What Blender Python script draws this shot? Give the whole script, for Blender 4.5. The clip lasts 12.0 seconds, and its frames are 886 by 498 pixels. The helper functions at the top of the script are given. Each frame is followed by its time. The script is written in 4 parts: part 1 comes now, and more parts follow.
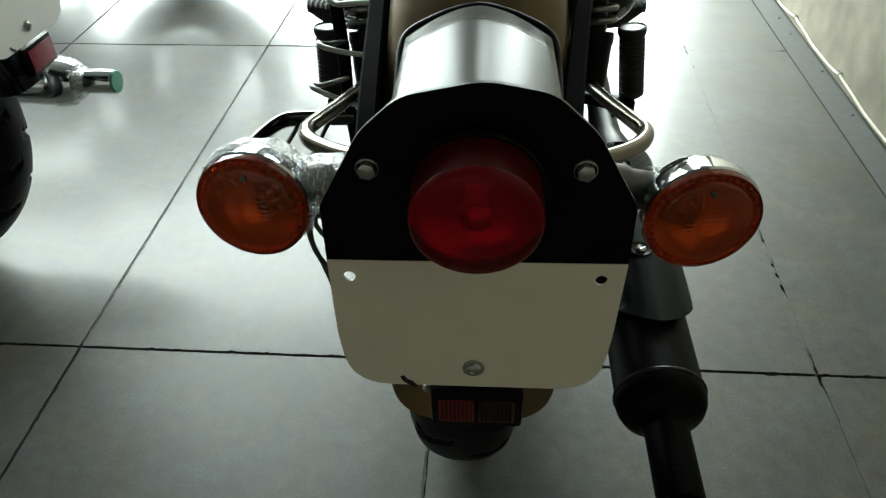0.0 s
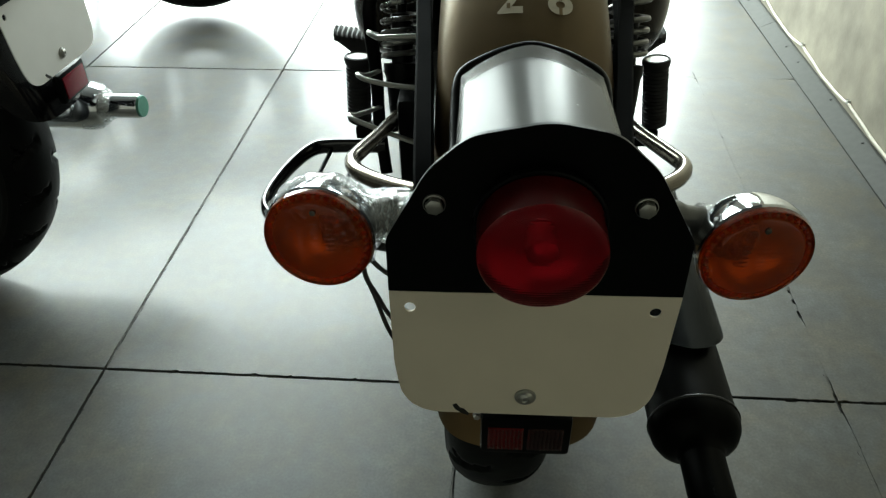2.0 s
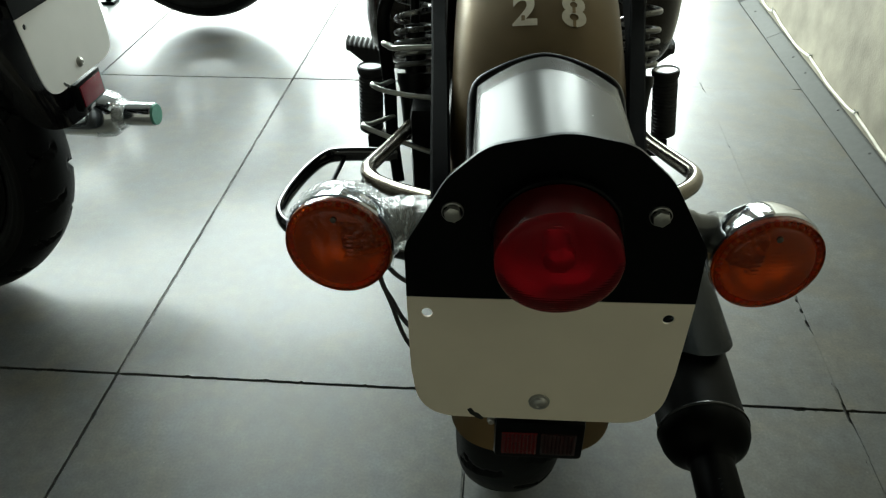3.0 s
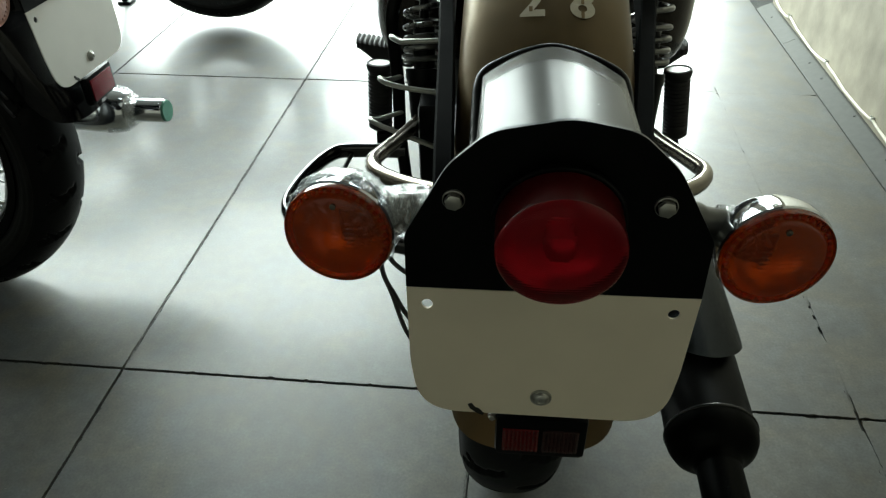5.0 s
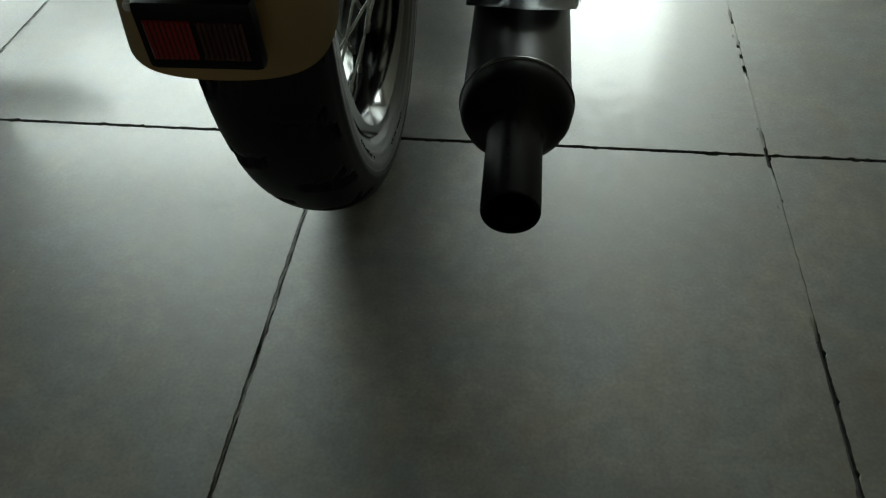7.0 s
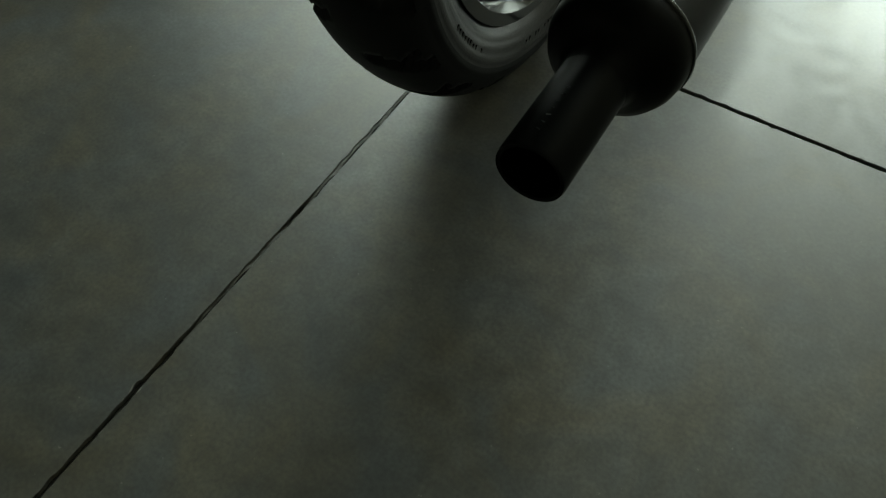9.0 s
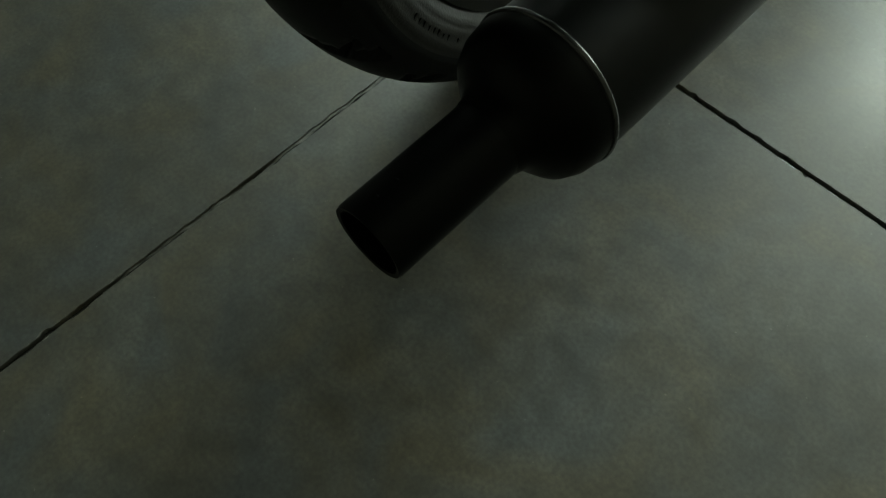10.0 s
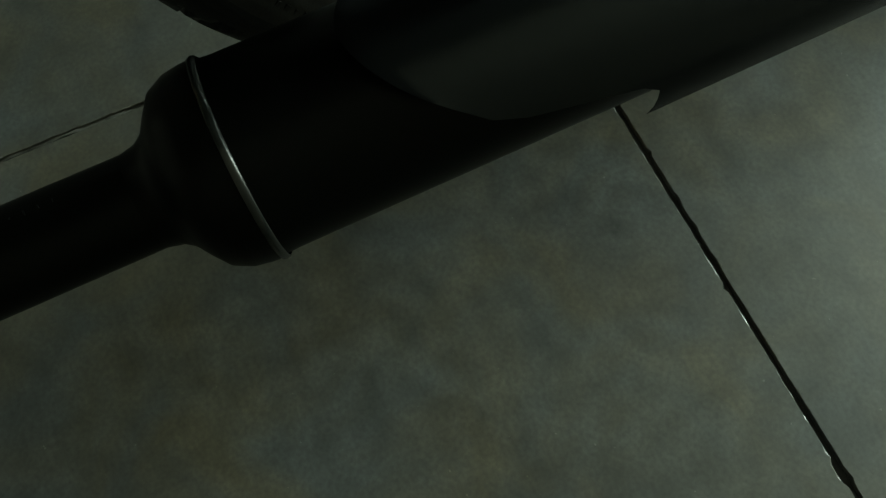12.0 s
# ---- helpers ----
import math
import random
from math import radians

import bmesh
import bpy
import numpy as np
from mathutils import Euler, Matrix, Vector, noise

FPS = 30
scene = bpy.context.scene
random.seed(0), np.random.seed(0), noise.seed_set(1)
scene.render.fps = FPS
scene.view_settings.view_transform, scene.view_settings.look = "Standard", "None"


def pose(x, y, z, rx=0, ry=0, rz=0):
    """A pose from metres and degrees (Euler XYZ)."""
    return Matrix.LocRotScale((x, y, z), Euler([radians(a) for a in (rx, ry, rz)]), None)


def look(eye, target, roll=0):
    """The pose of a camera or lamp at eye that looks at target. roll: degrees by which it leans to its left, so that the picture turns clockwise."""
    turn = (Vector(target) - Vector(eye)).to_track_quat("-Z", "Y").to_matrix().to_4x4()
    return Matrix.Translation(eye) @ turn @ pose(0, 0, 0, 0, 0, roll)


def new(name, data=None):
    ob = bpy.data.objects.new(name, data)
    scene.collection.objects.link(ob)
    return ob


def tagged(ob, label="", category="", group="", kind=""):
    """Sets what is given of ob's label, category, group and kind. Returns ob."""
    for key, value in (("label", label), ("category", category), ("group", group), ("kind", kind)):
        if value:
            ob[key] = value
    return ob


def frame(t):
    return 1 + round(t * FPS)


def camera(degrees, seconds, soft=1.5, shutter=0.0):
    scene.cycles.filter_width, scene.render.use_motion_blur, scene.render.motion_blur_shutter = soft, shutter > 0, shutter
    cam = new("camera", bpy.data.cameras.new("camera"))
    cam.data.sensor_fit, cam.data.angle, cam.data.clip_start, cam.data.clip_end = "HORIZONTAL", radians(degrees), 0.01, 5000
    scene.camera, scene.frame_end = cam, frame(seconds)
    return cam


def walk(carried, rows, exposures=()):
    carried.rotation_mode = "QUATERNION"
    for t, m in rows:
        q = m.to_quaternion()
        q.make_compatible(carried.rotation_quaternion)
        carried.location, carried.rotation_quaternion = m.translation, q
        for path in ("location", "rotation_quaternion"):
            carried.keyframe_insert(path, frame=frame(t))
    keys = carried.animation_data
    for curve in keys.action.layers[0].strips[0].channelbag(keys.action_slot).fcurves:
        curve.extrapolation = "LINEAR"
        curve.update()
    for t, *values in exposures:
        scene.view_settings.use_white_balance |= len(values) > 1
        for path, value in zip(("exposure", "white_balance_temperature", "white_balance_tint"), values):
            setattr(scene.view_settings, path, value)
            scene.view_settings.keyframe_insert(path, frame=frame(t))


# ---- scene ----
cam = camera(62.4, 12.0, soft=1.25)
PATH = [
    (0, (0.084, -0.797, 0.896), (-0.049, 0.739, -0.377), -1.5),
    (0.5, (0.074, -0.795, 0.895), (-0.057, 0.752, -0.365), -1.2),
    (1, (0.062, -0.797, 0.902), (-0.068, 0.757, -0.35), -1.1),
    (1.5, (0.05, -0.797, 0.907), (-0.077, 0.764, -0.337), -1.1),
    (2, (0.041, -0.806, 0.913), (-0.085, 0.764, -0.318), -0.9),
    (2.5, (0.037, -0.813, 0.918), (-0.095, 0.763, -0.306), -0.9),
    (3, (0.033, -0.816, 0.919), (-0.107, 0.767, -0.294), -0.9),
    (5, (0.041, -0.815, 0.904), (-0.134, 0.776, -0.295), -0.8),
    (5.5, (0.069, -0.839, 0.849), (-0.11, 0.753, -0.349), -1.0),
    (6, (0.117, -0.85, 0.789), (-0.065, 0.683, -0.482), -1.4),
    (6.2, (0.154, -0.835, 0.751), (-0.033, 0.659, -0.565), -1.7),
    (6.5, (0.21, -0.817, 0.703), (0.019, 0.61, -0.685), -2.0),
    (6.7, (0.239, -0.81, 0.679), (0.046, 0.574, -0.752), -2.3),
    (8.3, (0.3432, -0.6891, 0.6327), (-0.0306, 0.4254, -0.9854), -2.3),
    (8.5, (0.3553, -0.6795, 0.6227), (-0.11, 0.3866, -1.0038), -2.4),
    (9, (0.3699, -0.6622, 0.6042), (-0.2366, 0.2555, -1.067), -1.24),
    (9.5, (0.3914, -0.6026, 0.5881), (-0.2979, 0.1196, -1.144), -1.77),
    (10, (0.413, -0.496, 0.587), (-0.275, 0.109, -1.19), -3.6),
    (10.5, (0.411, -0.416, 0.578), (-0.257, 0.132, -1.226), -3.8),
    (11, (0.4152, -0.3712, 0.5586), (-0.2658, 0.1017, -1.261), -4.54),
    (11.5, (0.4255, -0.3196, 0.5515), (-0.2563, 0.0275, -1.296), -4.64),
    (12, (0.4423, -0.2547, 0.5721), (-0.204, -0.0566, -1.31), -7.68),
]
walk(cam, [(t, look(eye, target, roll)) for t, eye, target, roll in PATH],
     exposures=((0, 0.22, 6620, 9), (5.5, 0.2, 6650, 8), (6.5, -0.01, 6680, 8), (8.5, -0.02, 6850, 4), (9.5, 0.0, 6980, 1), (10.5, 0.08, 6900, -2), (12.0, 0.03, 6850, -7)))

# ---------------------------------------------------------------- light
WALL_X, BACK_Y, FRONT_Y, LEFT_X, TOP_Z, EAST_X, STUB_Y = 0.942, -4.4, 2.95, -3.9, 2.95, 2.7, 1.92
world = bpy.data.worlds.new("world")
scene.world = world
world.use_nodes = True
wn = world.node_tree
sky = wn.nodes.new("ShaderNodeTexSky")
sky.sky_type = "NISHITA"
sky.sun_disc = False
sky.sun_elevation, sky.sun_rotation = radians(42), radians(20)
wn.links.new(sky.outputs[0], wn.nodes["Background"].inputs[0])
wn.nodes["Background"].inputs[1].default_value = 0.1


def window_light(name, x, y, z, w, h, power, color, rx=90, rz=0):
    """Daylight that enters through one opening of the shop front."""
    data = bpy.data.lights.new(name, "AREA")
    data.shape, data.size, data.size_y = "RECTANGLE", w, h
    data.energy, data.color = power, color
    ob = new(name, data)
    ob.matrix_world = pose(x, y, z, rx, 0, rz)
    return ob


DAY = (0.85, 0.98, 0.95)
window_light("shopfront_daylight", -2.05, FRONT_Y - 0.07, 1.47, 2.84, 2.6, 376, DAY, rx=-90)
window_light("shopfront_daylight_east", 0.715, FRONT_Y - 0.07, 1.14, 0.60, 1.68, 70, DAY, rx=-90)
window_light("shopfront_daylight_middle", 0.18, FRONT_Y - 0.07, 1.47, 0.34, 2.6, 32, DAY, rx=-90)

# ---------------------------------------------------------------- materials


def material(name, color, rough=0.5, metal=0.0, vary=0.12, scale=40.0, bump=0.0, bump_scale=400.0,
             coat=0.0, trans=0.0, spec=0.5, rough_vary=0.1, alt=None, big=4.0):
    """A surface with colour variation at two scales, uneven gloss and fine relief."""
    m = bpy.data.materials.new(name)
    m.use_nodes = True
    nt = m.node_tree
    b = nt.nodes["Principled BSDF"]
    co = nt.nodes.new("ShaderNodeTexCoord")
    n1 = nt.nodes.new("ShaderNodeTexNoise")
    n1.inputs["Scale"].default_value, n1.inputs["Detail"].default_value = scale, 6
    n2 = nt.nodes.new("ShaderNodeTexNoise")
    n2.inputs["Scale"].default_value, n2.inputs["Detail"].default_value = big, 4
    for n in (n1, n2):
        nt.links.new(co.outputs["Object"], n.inputs["Vector"])
    add = nt.nodes.new("ShaderNodeMath")
    add.operation = "ADD"
    nt.links.new(n1.outputs[0], add.inputs[0])
    nt.links.new(n2.outputs[0], add.inputs[1])
    half = nt.nodes.new("ShaderNodeMapRange")
    half.inputs[1].default_value, half.inputs[2].default_value = 0.65, 1.35
    nt.links.new(add.outputs[0], half.inputs[0])
    mix = nt.nodes.new("ShaderNodeMix")
    mix.data_type = "RGBA"
    a = [c * (1 - vary) for c in color]
    z = list(alt) if alt else [min(1, c * (1 + vary)) for c in color]
    mix.inputs[6].default_value, mix.inputs[7].default_value = (*a, 1), (*z, 1)
    nt.links.new(half.outputs[0], mix.inputs[0])
    nt.links.new(mix.outputs[2], b.inputs["Base Color"])
    rr = nt.nodes.new("ShaderNodeMapRange")
    rr.inputs[3].default_value, rr.inputs[4].default_value = max(0.01, rough * (1 - rough_vary)), min(1, rough * (1 + rough_vary))
    nt.links.new(half.outputs[0], rr.inputs[0])
    nt.links.new(rr.outputs[0], b.inputs["Roughness"])
    b.inputs["Metallic"].default_value = metal
    b.inputs["Coat Weight"].default_value = coat
    b.inputs["Coat Roughness"].default_value = 0.08
    b.inputs["Transmission Weight"].default_value = trans
    b.inputs["Specular IOR Level"].default_value = spec
    if bump:
        n3 = nt.nodes.new("ShaderNodeTexNoise")
        n3.inputs["Scale"].default_value, n3.inputs["Detail"].default_value = bump_scale, 3
        nt.links.new(co.outputs["Object"], n3.inputs["Vector"])
        bp = nt.nodes.new("ShaderNodeBump")
        bp.inputs["Strength"].default_value, bp.inputs["Distance"].default_value = bump, 0.001
        nt.links.new(n3.outputs[0], bp.inputs["Height"])
        nt.links.new(bp.outputs[0], b.inputs["Normal"])
    return m


M = {}
M["sand"] = material("sand_metallic_paint", (0.25, 0.178, 0.095), 0.38, 0.45, 0.04, 60, 0.02, 1500, rough_vary=0.05, coat=0.15, spec=0.3)
M["silver"] = material("silver_grey_paint", (0.055, 0.056, 0.053), 0.27, 0.0, 0.03, 40, rough_vary=0.04, spec=0.13)
M["black"] = material("black_enamel", (0.0015, 0.002, 0.0022), 0.32, 0.0, 0.3, 60, 0.05, 700, spec=0.11)
M["gloss_black"] = material("glossy_black_paint", (0.008, 0.008, 0.009), 0.12, 0.0, 0.2, 30, coat=0.5)
M["matt_black"] = material("heat_proof_black", (0.0006, 0.0010, 0.0007), 0.38, 0.0, 0.3, 90, 0.05, 1200, spec=0.07)
M["shield"] = material("satin_black_steel", (0.030, 0.034, 0.036), 0.25, 0.9, 0.06, 30, rough_vary=0.06)
M["chrome"] = material("chrome", (0.72, 0.74, 0.76), 0.10, 1.0, 0.03, 50)
M["steel"] = material("zinc_steel", (0.46, 0.46, 0.43), 0.36, 0.9, 0.12, 150, 0.05, 900)
M["champagne"] = material("champagne_tube", (0.23, 0.20, 0.155), 0.22, 0.85, 0.08, 120)
M["rubber"] = material("tyre_rubber", (0.004, 0.0046, 0.0048), 0.48, 0.0, 0.3, 70, 0.2, 900, spec=0.13)
M["grip"] = material("peg_rubber", (0.012, 0.012, 0.013), 0.6, 0.0, 0.2, 90, 0.2, 800)
M["cream"] = material("cream_number_plate", (0.88, 0.79, 0.63), 0.42, 0.0, 0.04, 25, 0.03, 600)
M["white_plate"] = material("white_number_plate", (0.74, 0.73, 0.69), 0.42, 0.0, 0.04, 25, 0.03, 600)
M["red_lens"] = material("red_lens", (0.50, 0.005, 0.016), 0.14, 0.0, 0.06, 60, trans=0.90, spec=0.08, coat=0.2)
M["red_collar"] = material("dark_red_lens_side", (0.075, 0.002, 0.003), 0.30, 0.0, 0.1, 60, trans=0.35, spec=0.04)
M["red_reflector"] = material("red_reflector", (0.022, 0.002, 0.002), 0.2, 0.0, 0.2, 500, 0.6, 900, coat=0.12)
# Brighter copy of the reflector red: light caught by one half, put into colour.
M["lit_reflector"] = material("red_reflector_lit_half", (0.10, 0.004, 0.005), 0.2, 0.0, 0.2, 500, 0.3, 900, coat=0.12)
M["amber_lens"] = material("amber_lens", (0.90, 0.088, 0.002), 0.12, 0.0, 0.25, 130, coat=0.28, trans=0.92, spec=0.12)
M["lamp_inside"] = material("lamp_reflector", (0.95, 0.95, 0.94), 0.25, 0.6, 0.03, 90)
M["pink_lens"] = material("wrapped_pale_lens", (0.62, 0.36, 0.32), 0.3, 0.0, 0.3, 60, 0.8, 150, coat=0.5)
M["sidewall"] = material("tyre_sidewall", (0.007, 0.007, 0.006), 0.34, 0.0, 0.5, 55, 0.25, 500, spec=0.26, big=18)
M["seam"] = material("seam_bead", (0.004, 0.005, 0.0045), 0.24, 0.0, 0.2, 90, spec=0.4)
M["rail"] = material("matt_black_rail", (0.0012, 0.0016, 0.0018), 0.8, 0.0, 0.3, 60, 0.05, 700, spec=0.03)
M["joint_fill"] = material("pale_joint_filler", (0.09, 0.09, 0.083), 0.7, 0.0, 0.6, 90, 0.8, 300, alt=(0.26, 0.26, 0.24), big=30)
M["digit"] = material("cream_stencil_paint", (0.62, 0.56, 0.45), 0.5, 0.0, 0.1, 200)
M["green_cap"] = material("green_end_cap", (0.10, 0.32, 0.24), 0.45, 0.0, 0.15, 120)
M["leather"] = material("dark_seat_leather", (0.05, 0.03, 0.02), 0.5, 0.0, 0.2, 60, 0.4, 300)
M["alloy"] = material("engine_alloy", (0.10, 0.10, 0.10), 0.45, 0.8, 0.2, 60, 0.2, 300)
M["grime"] = material("black_scuff", (0.012, 0.012, 0.010), 0.7)
M["spring"] = material("spring_steel", (0.20, 0.20, 0.19), 0.28, 0.9, 0.15, 120)


M["rim"] = material("dark_chrome_rim", (0.05, 0.052, 0.05), 0.14, 1.0, 0.15, 60)
M["stalk"] = material("dark_steel_stalk", (0.10, 0.10, 0.095), 0.33, 0.85, 0.1, 90)
M["bright_reflector"] = material("bright_red_reflector", (0.20, 0.008, 0.022), 0.2, 0.0, 0.2, 500, 0.5, 900, coat=0.2)
M["side_dark"] = material("dark_bronze_gloss", (0.022, 0.017, 0.012), 0.22, 0.3, 0.15, 40, coat=0.3)
# Non-metal near-white: the window's reflection on the metal end, put into its colour.
M["peg_end"] = material("peg_end_window_gleam", (0.78, 0.79, 0.78), 0.35, 0.0, 0.08, 90)


def wrap_material():
    """Crinkled clear packing film: mostly see-through, with bright glossy folds."""
    m = bpy.data.materials.new("clear_packing_film")
    m.use_nodes = True
    nt = m.node_tree
    nt.nodes.remove(nt.nodes["Principled BSDF"])
    out = nt.nodes["Material Output"]
    tr, gl, df = (nt.nodes.new("ShaderNodeBsdf" + k) for k in ("Transparent", "Glossy", "Diffuse"))
    gl.inputs["Roughness"].default_value = 0.12
    gl.inputs["Color"].default_value = (0.95, 0.97, 0.97, 1)
    df.inputs["Color"].default_value = (0.75, 0.77, 0.76, 1)
    co, no, bp = nt.nodes.new("ShaderNodeTexCoord"), nt.nodes.new("ShaderNodeTexNoise"), nt.nodes.new("ShaderNodeBump")
    no.inputs["Scale"].default_value, no.inputs["Detail"].default_value = 130, 5
    no.inputs["Distortion"].default_value = 2.5
    bp.inputs["Strength"].default_value, bp.inputs["Distance"].default_value = 1.0, 0.004
    mp = nt.nodes.new("ShaderNodeMapping")
    mp.inputs["Scale"].default_value = (1.5, 0.45, 0.7)
    nt.links.new(co.outputs["Object"], mp.inputs["Vector"])
    nt.links.new(mp.outputs[0], no.inputs["Vector"])
    nt.links.new(no.outputs[0], bp.inputs["Height"])
    nt.links.new(bp.outputs[0], gl.inputs["Normal"])
    m1, m2 = nt.nodes.new("ShaderNodeMixShader"), nt.nodes.new("ShaderNodeMixShader")
    m1.inputs[0].default_value = 0.45
    nt.links.new(gl.outputs[0], m1.inputs[1])
    nt.links.new(df.outputs[0], m1.inputs[2])
    ramp = nt.nodes.new("ShaderNodeMapRange")
    ramp.inputs[1].default_value, ramp.inputs[2].default_value = 0.40, 0.68
    ramp.inputs[3].default_value, ramp.inputs[4].default_value = 0.28, 0.85
    nt.links.new(no.outputs[0], ramp.inputs[0])
    nt.links.new(ramp.outputs[0], m2.inputs[0])
    nt.links.new(tr.outputs[0], m2.inputs[1])
    nt.links.new(m1.outputs[0], m2.inputs[2])
    nt.links.new(m2.outputs[0], out.inputs["Surface"])
    return m


M["film"] = wrap_material()


def rib_relief(m, pitch, depth, wander=0.0):
    """Fine level ribs, as moulded into a lamp lens."""
    nt = m.node_tree
    co, wv, bp = nt.nodes.new("ShaderNodeTexCoord"), nt.nodes.new("ShaderNodeTexWave"), nt.nodes.new("ShaderNodeBump")
    wv.bands_direction = "Z"
    wv.inputs["Scale"].default_value = 0.314 / pitch
    wv.inputs["Distortion"].default_value = wander
    wv.inputs["Detail Scale"].default_value = 0.35
    bp.inputs["Strength"].default_value, bp.inputs["Distance"].default_value = 0.6, depth
    nt.links.new(co.outputs["Object"], wv.inputs["Vector"])
    nt.links.new(wv.outputs["Color"], bp.inputs["Height"])
    nt.links.new(bp.outputs[0], nt.nodes["Principled BSDF"].inputs["Normal"])
    nt.nodes["Principled BSDF"].inputs["IOR"].default_value = 1.16


rib_relief(M["red_lens"], 0.0024, 0.0003)


def tile_material():
    """Grey cement-look porcelain: soft clouds, fine specks, faint smears in the gloss."""
    m = bpy.data.materials.new("grey_porcelain_tile")
    m.use_nodes = True
    nt = m.node_tree
    b = nt.nodes["Principled BSDF"]
    geo, info = nt.nodes.new("ShaderNodeNewGeometry"), nt.nodes.new("ShaderNodeObjectInfo")

    def noise_node(scale, detail, distortion=0.0):
        n = nt.nodes.new("ShaderNodeTexNoise")
        n.inputs["Scale"].default_value, n.inputs["Detail"].default_value = scale, detail
        n.inputs["Distortion"].default_value = distortion
        nt.links.new(geo.outputs["Position"], n.inputs["Vector"])
        return n

    def mapped(sock, a, z, lo, hi):
        r = nt.nodes.new("ShaderNodeMapRange")
        for k, v in zip((1, 2, 3, 4), (a, z, lo, hi)):
            r.inputs[k].default_value = v
        nt.links.new(sock, r.inputs[0])
        return r.outputs[0]

    def math2(op, s1, s2):
        n = nt.nodes.new("ShaderNodeMath")
        n.operation = op
        nt.links.new(s1, n.inputs[0])
        nt.links.new(s2, n.inputs[1])
        return n.outputs[0]

    cloud, mott, grain, speck = noise_node(6.5, 8), noise_node(42, 10), noise_node(240, 6), noise_node(150, 2)
    v = math2("MULTIPLY", mapped(cloud.outputs[0], 0.3, 0.7, 0.75, 1.25), mapped(mott.outputs[0], 0.3, 0.7, 0.74, 1.26))
    v = math2("MULTIPLY", v, mapped(grain.outputs[0], 0.25, 0.75, 0.70, 1.30))
    v = math2("MULTIPLY", v, mapped(speck.outputs[0], 0.74, 0.77, 1.0, 1.9))
    v = math2("MULTIPLY", v, mapped(info.outputs["Random"], 0, 1, 0.95, 1.05))
    tint = nt.nodes.new("ShaderNodeMix")
    tint.data_type = "RGBA"
    tint.blend_type = "MULTIPLY"
    tint.inputs[0].default_value = 1
    hue, tone = noise_node(11, 8, 0.6), nt.nodes.new("ShaderNodeMix")
    tone.data_type = "RGBA"
    nt.links.new(mapped(hue.outputs[0], 0.35, 0.65, 0, 1), tone.inputs[0])
    tone.inputs[6].default_value = (TILE[0] * 1.14, TILE[1], TILE[2] * 0.76, 1)
    tone.inputs[7].default_value = (TILE[0] * 0.93, TILE[1], TILE[2] * 1.13, 1)
    nt.links.new(tone.outputs[2], tint.inputs[6])
    nt.links.new(v, tint.inputs[7])
    nt.links.new(tint.outputs[2], b.inputs["Base Color"])
    nt.links.new(mapped(mott.outputs[0], 0.25, 0.75, TILE_ROUGH - 0.06, TILE_ROUGH + 0.06), b.inputs["Roughness"])
    b.inputs["Specular IOR Level"].default_value = TILE_SPEC
    b.inputs["Coat Weight"].default_value, b.inputs["Coat Roughness"].default_value = 0.24, 0.15
    b.inputs["Coat IOR"].default_value = 1.5
    bp = nt.nodes.new("ShaderNodeBump")
    bp.inputs["Strength"].default_value, bp.inputs["Distance"].default_value = 0.05, 0.001
    nt.links.new(grain.outputs[0], bp.inputs["Height"])
    nt.links.new(bp.outputs[0], b.inputs["Normal"])
    return m


TILE, TILE_ROUGH, TILE_SPEC = (0.061, 0.062, 0.054), 0.49, 1.0
M["tile"] = tile_material()
M["chip"] = material("chipped_tile_edge", (0.20, 0.20, 0.18), 0.9, 0.0, 0.4, 90, 0.4, 400, spec=0.05)
M["grout"] = material("dark_grout", (0.020, 0.020, 0.019), 0.9, 0.0, 0.5, 60, 0.8, 300, alt=(0.06, 0.06, 0.057), big=7)
M["skirting"] = material("grey_skirting_tile", (0.075, 0.076, 0.070), 0.65, 0.0, 0.2, 60, 0.1, 300, spec=0.2)
M["plaster"] = material("beige_cement_plaster", (0.31, 0.28, 0.22), 0.8, 0.0, 0.27, 14, 0.6, 120, big=3.5)
M["grey_plaster"] = material("grey_cement_plaster", (0.32, 0.30, 0.255), 0.75, 0.0, 0.20, 14, 0.5, 120, big=2.5)
# For the unseen west wall: an assumed dark tone that cuts bounce onto the floor.
M["fill_cut_wall"] = material("dark_fill_cutting_wall", (0.09, 0.09, 0.085), 0.75, 0.0, 0.15, 14, 0.3, 120, big=2.5)
# The ceiling is out of view too, kept dark to lower the floor's fill.
M["ceiling"] = material("ceiling_paint", (0.045, 0.045, 0.041), 0.8, 0.0, 0.05, 12)
M["cable"] = material("white_cable", (0.76, 0.72, 0.60), 0.45, 0.0, 0.08, 120)
M["frame_metal"] = material("dark_window_frame", (0.05, 0.05, 0.05), 0.4, 0.5, 0.1, 60)

# ---------------------------------------------------------------- mesh helpers


def mesh_of(name, bm, mat, sharp=38):
    bmesh.ops.recalc_face_normals(bm, faces=bm.faces)
    me = bpy.data.meshes.new(name)
    bm.to_mesh(me)
    bm.free()
    me.polygons.foreach_set("use_smooth", [True] * len(me.polygons))
    me.set_sharp_from_angle(angle=radians(sharp))
    me.materials.append(mat)
    return me


def part(name, bm, mat, parent, label="", sharp=38):
    """Links a bmesh as one mesh object under a thing or a part."""
    ob = new(name, mesh_of(name, bm, mat, sharp))
    ob.parent = parent
    return tagged(ob, label) if label else ob


def thing(name, label, category, group="", kind="", m=None):
    ob = new(name)
    ob.empty_display_size = 0.1
    if m is not None:
        ob.matrix_world = m
    return tagged(ob, label, category, group, kind)


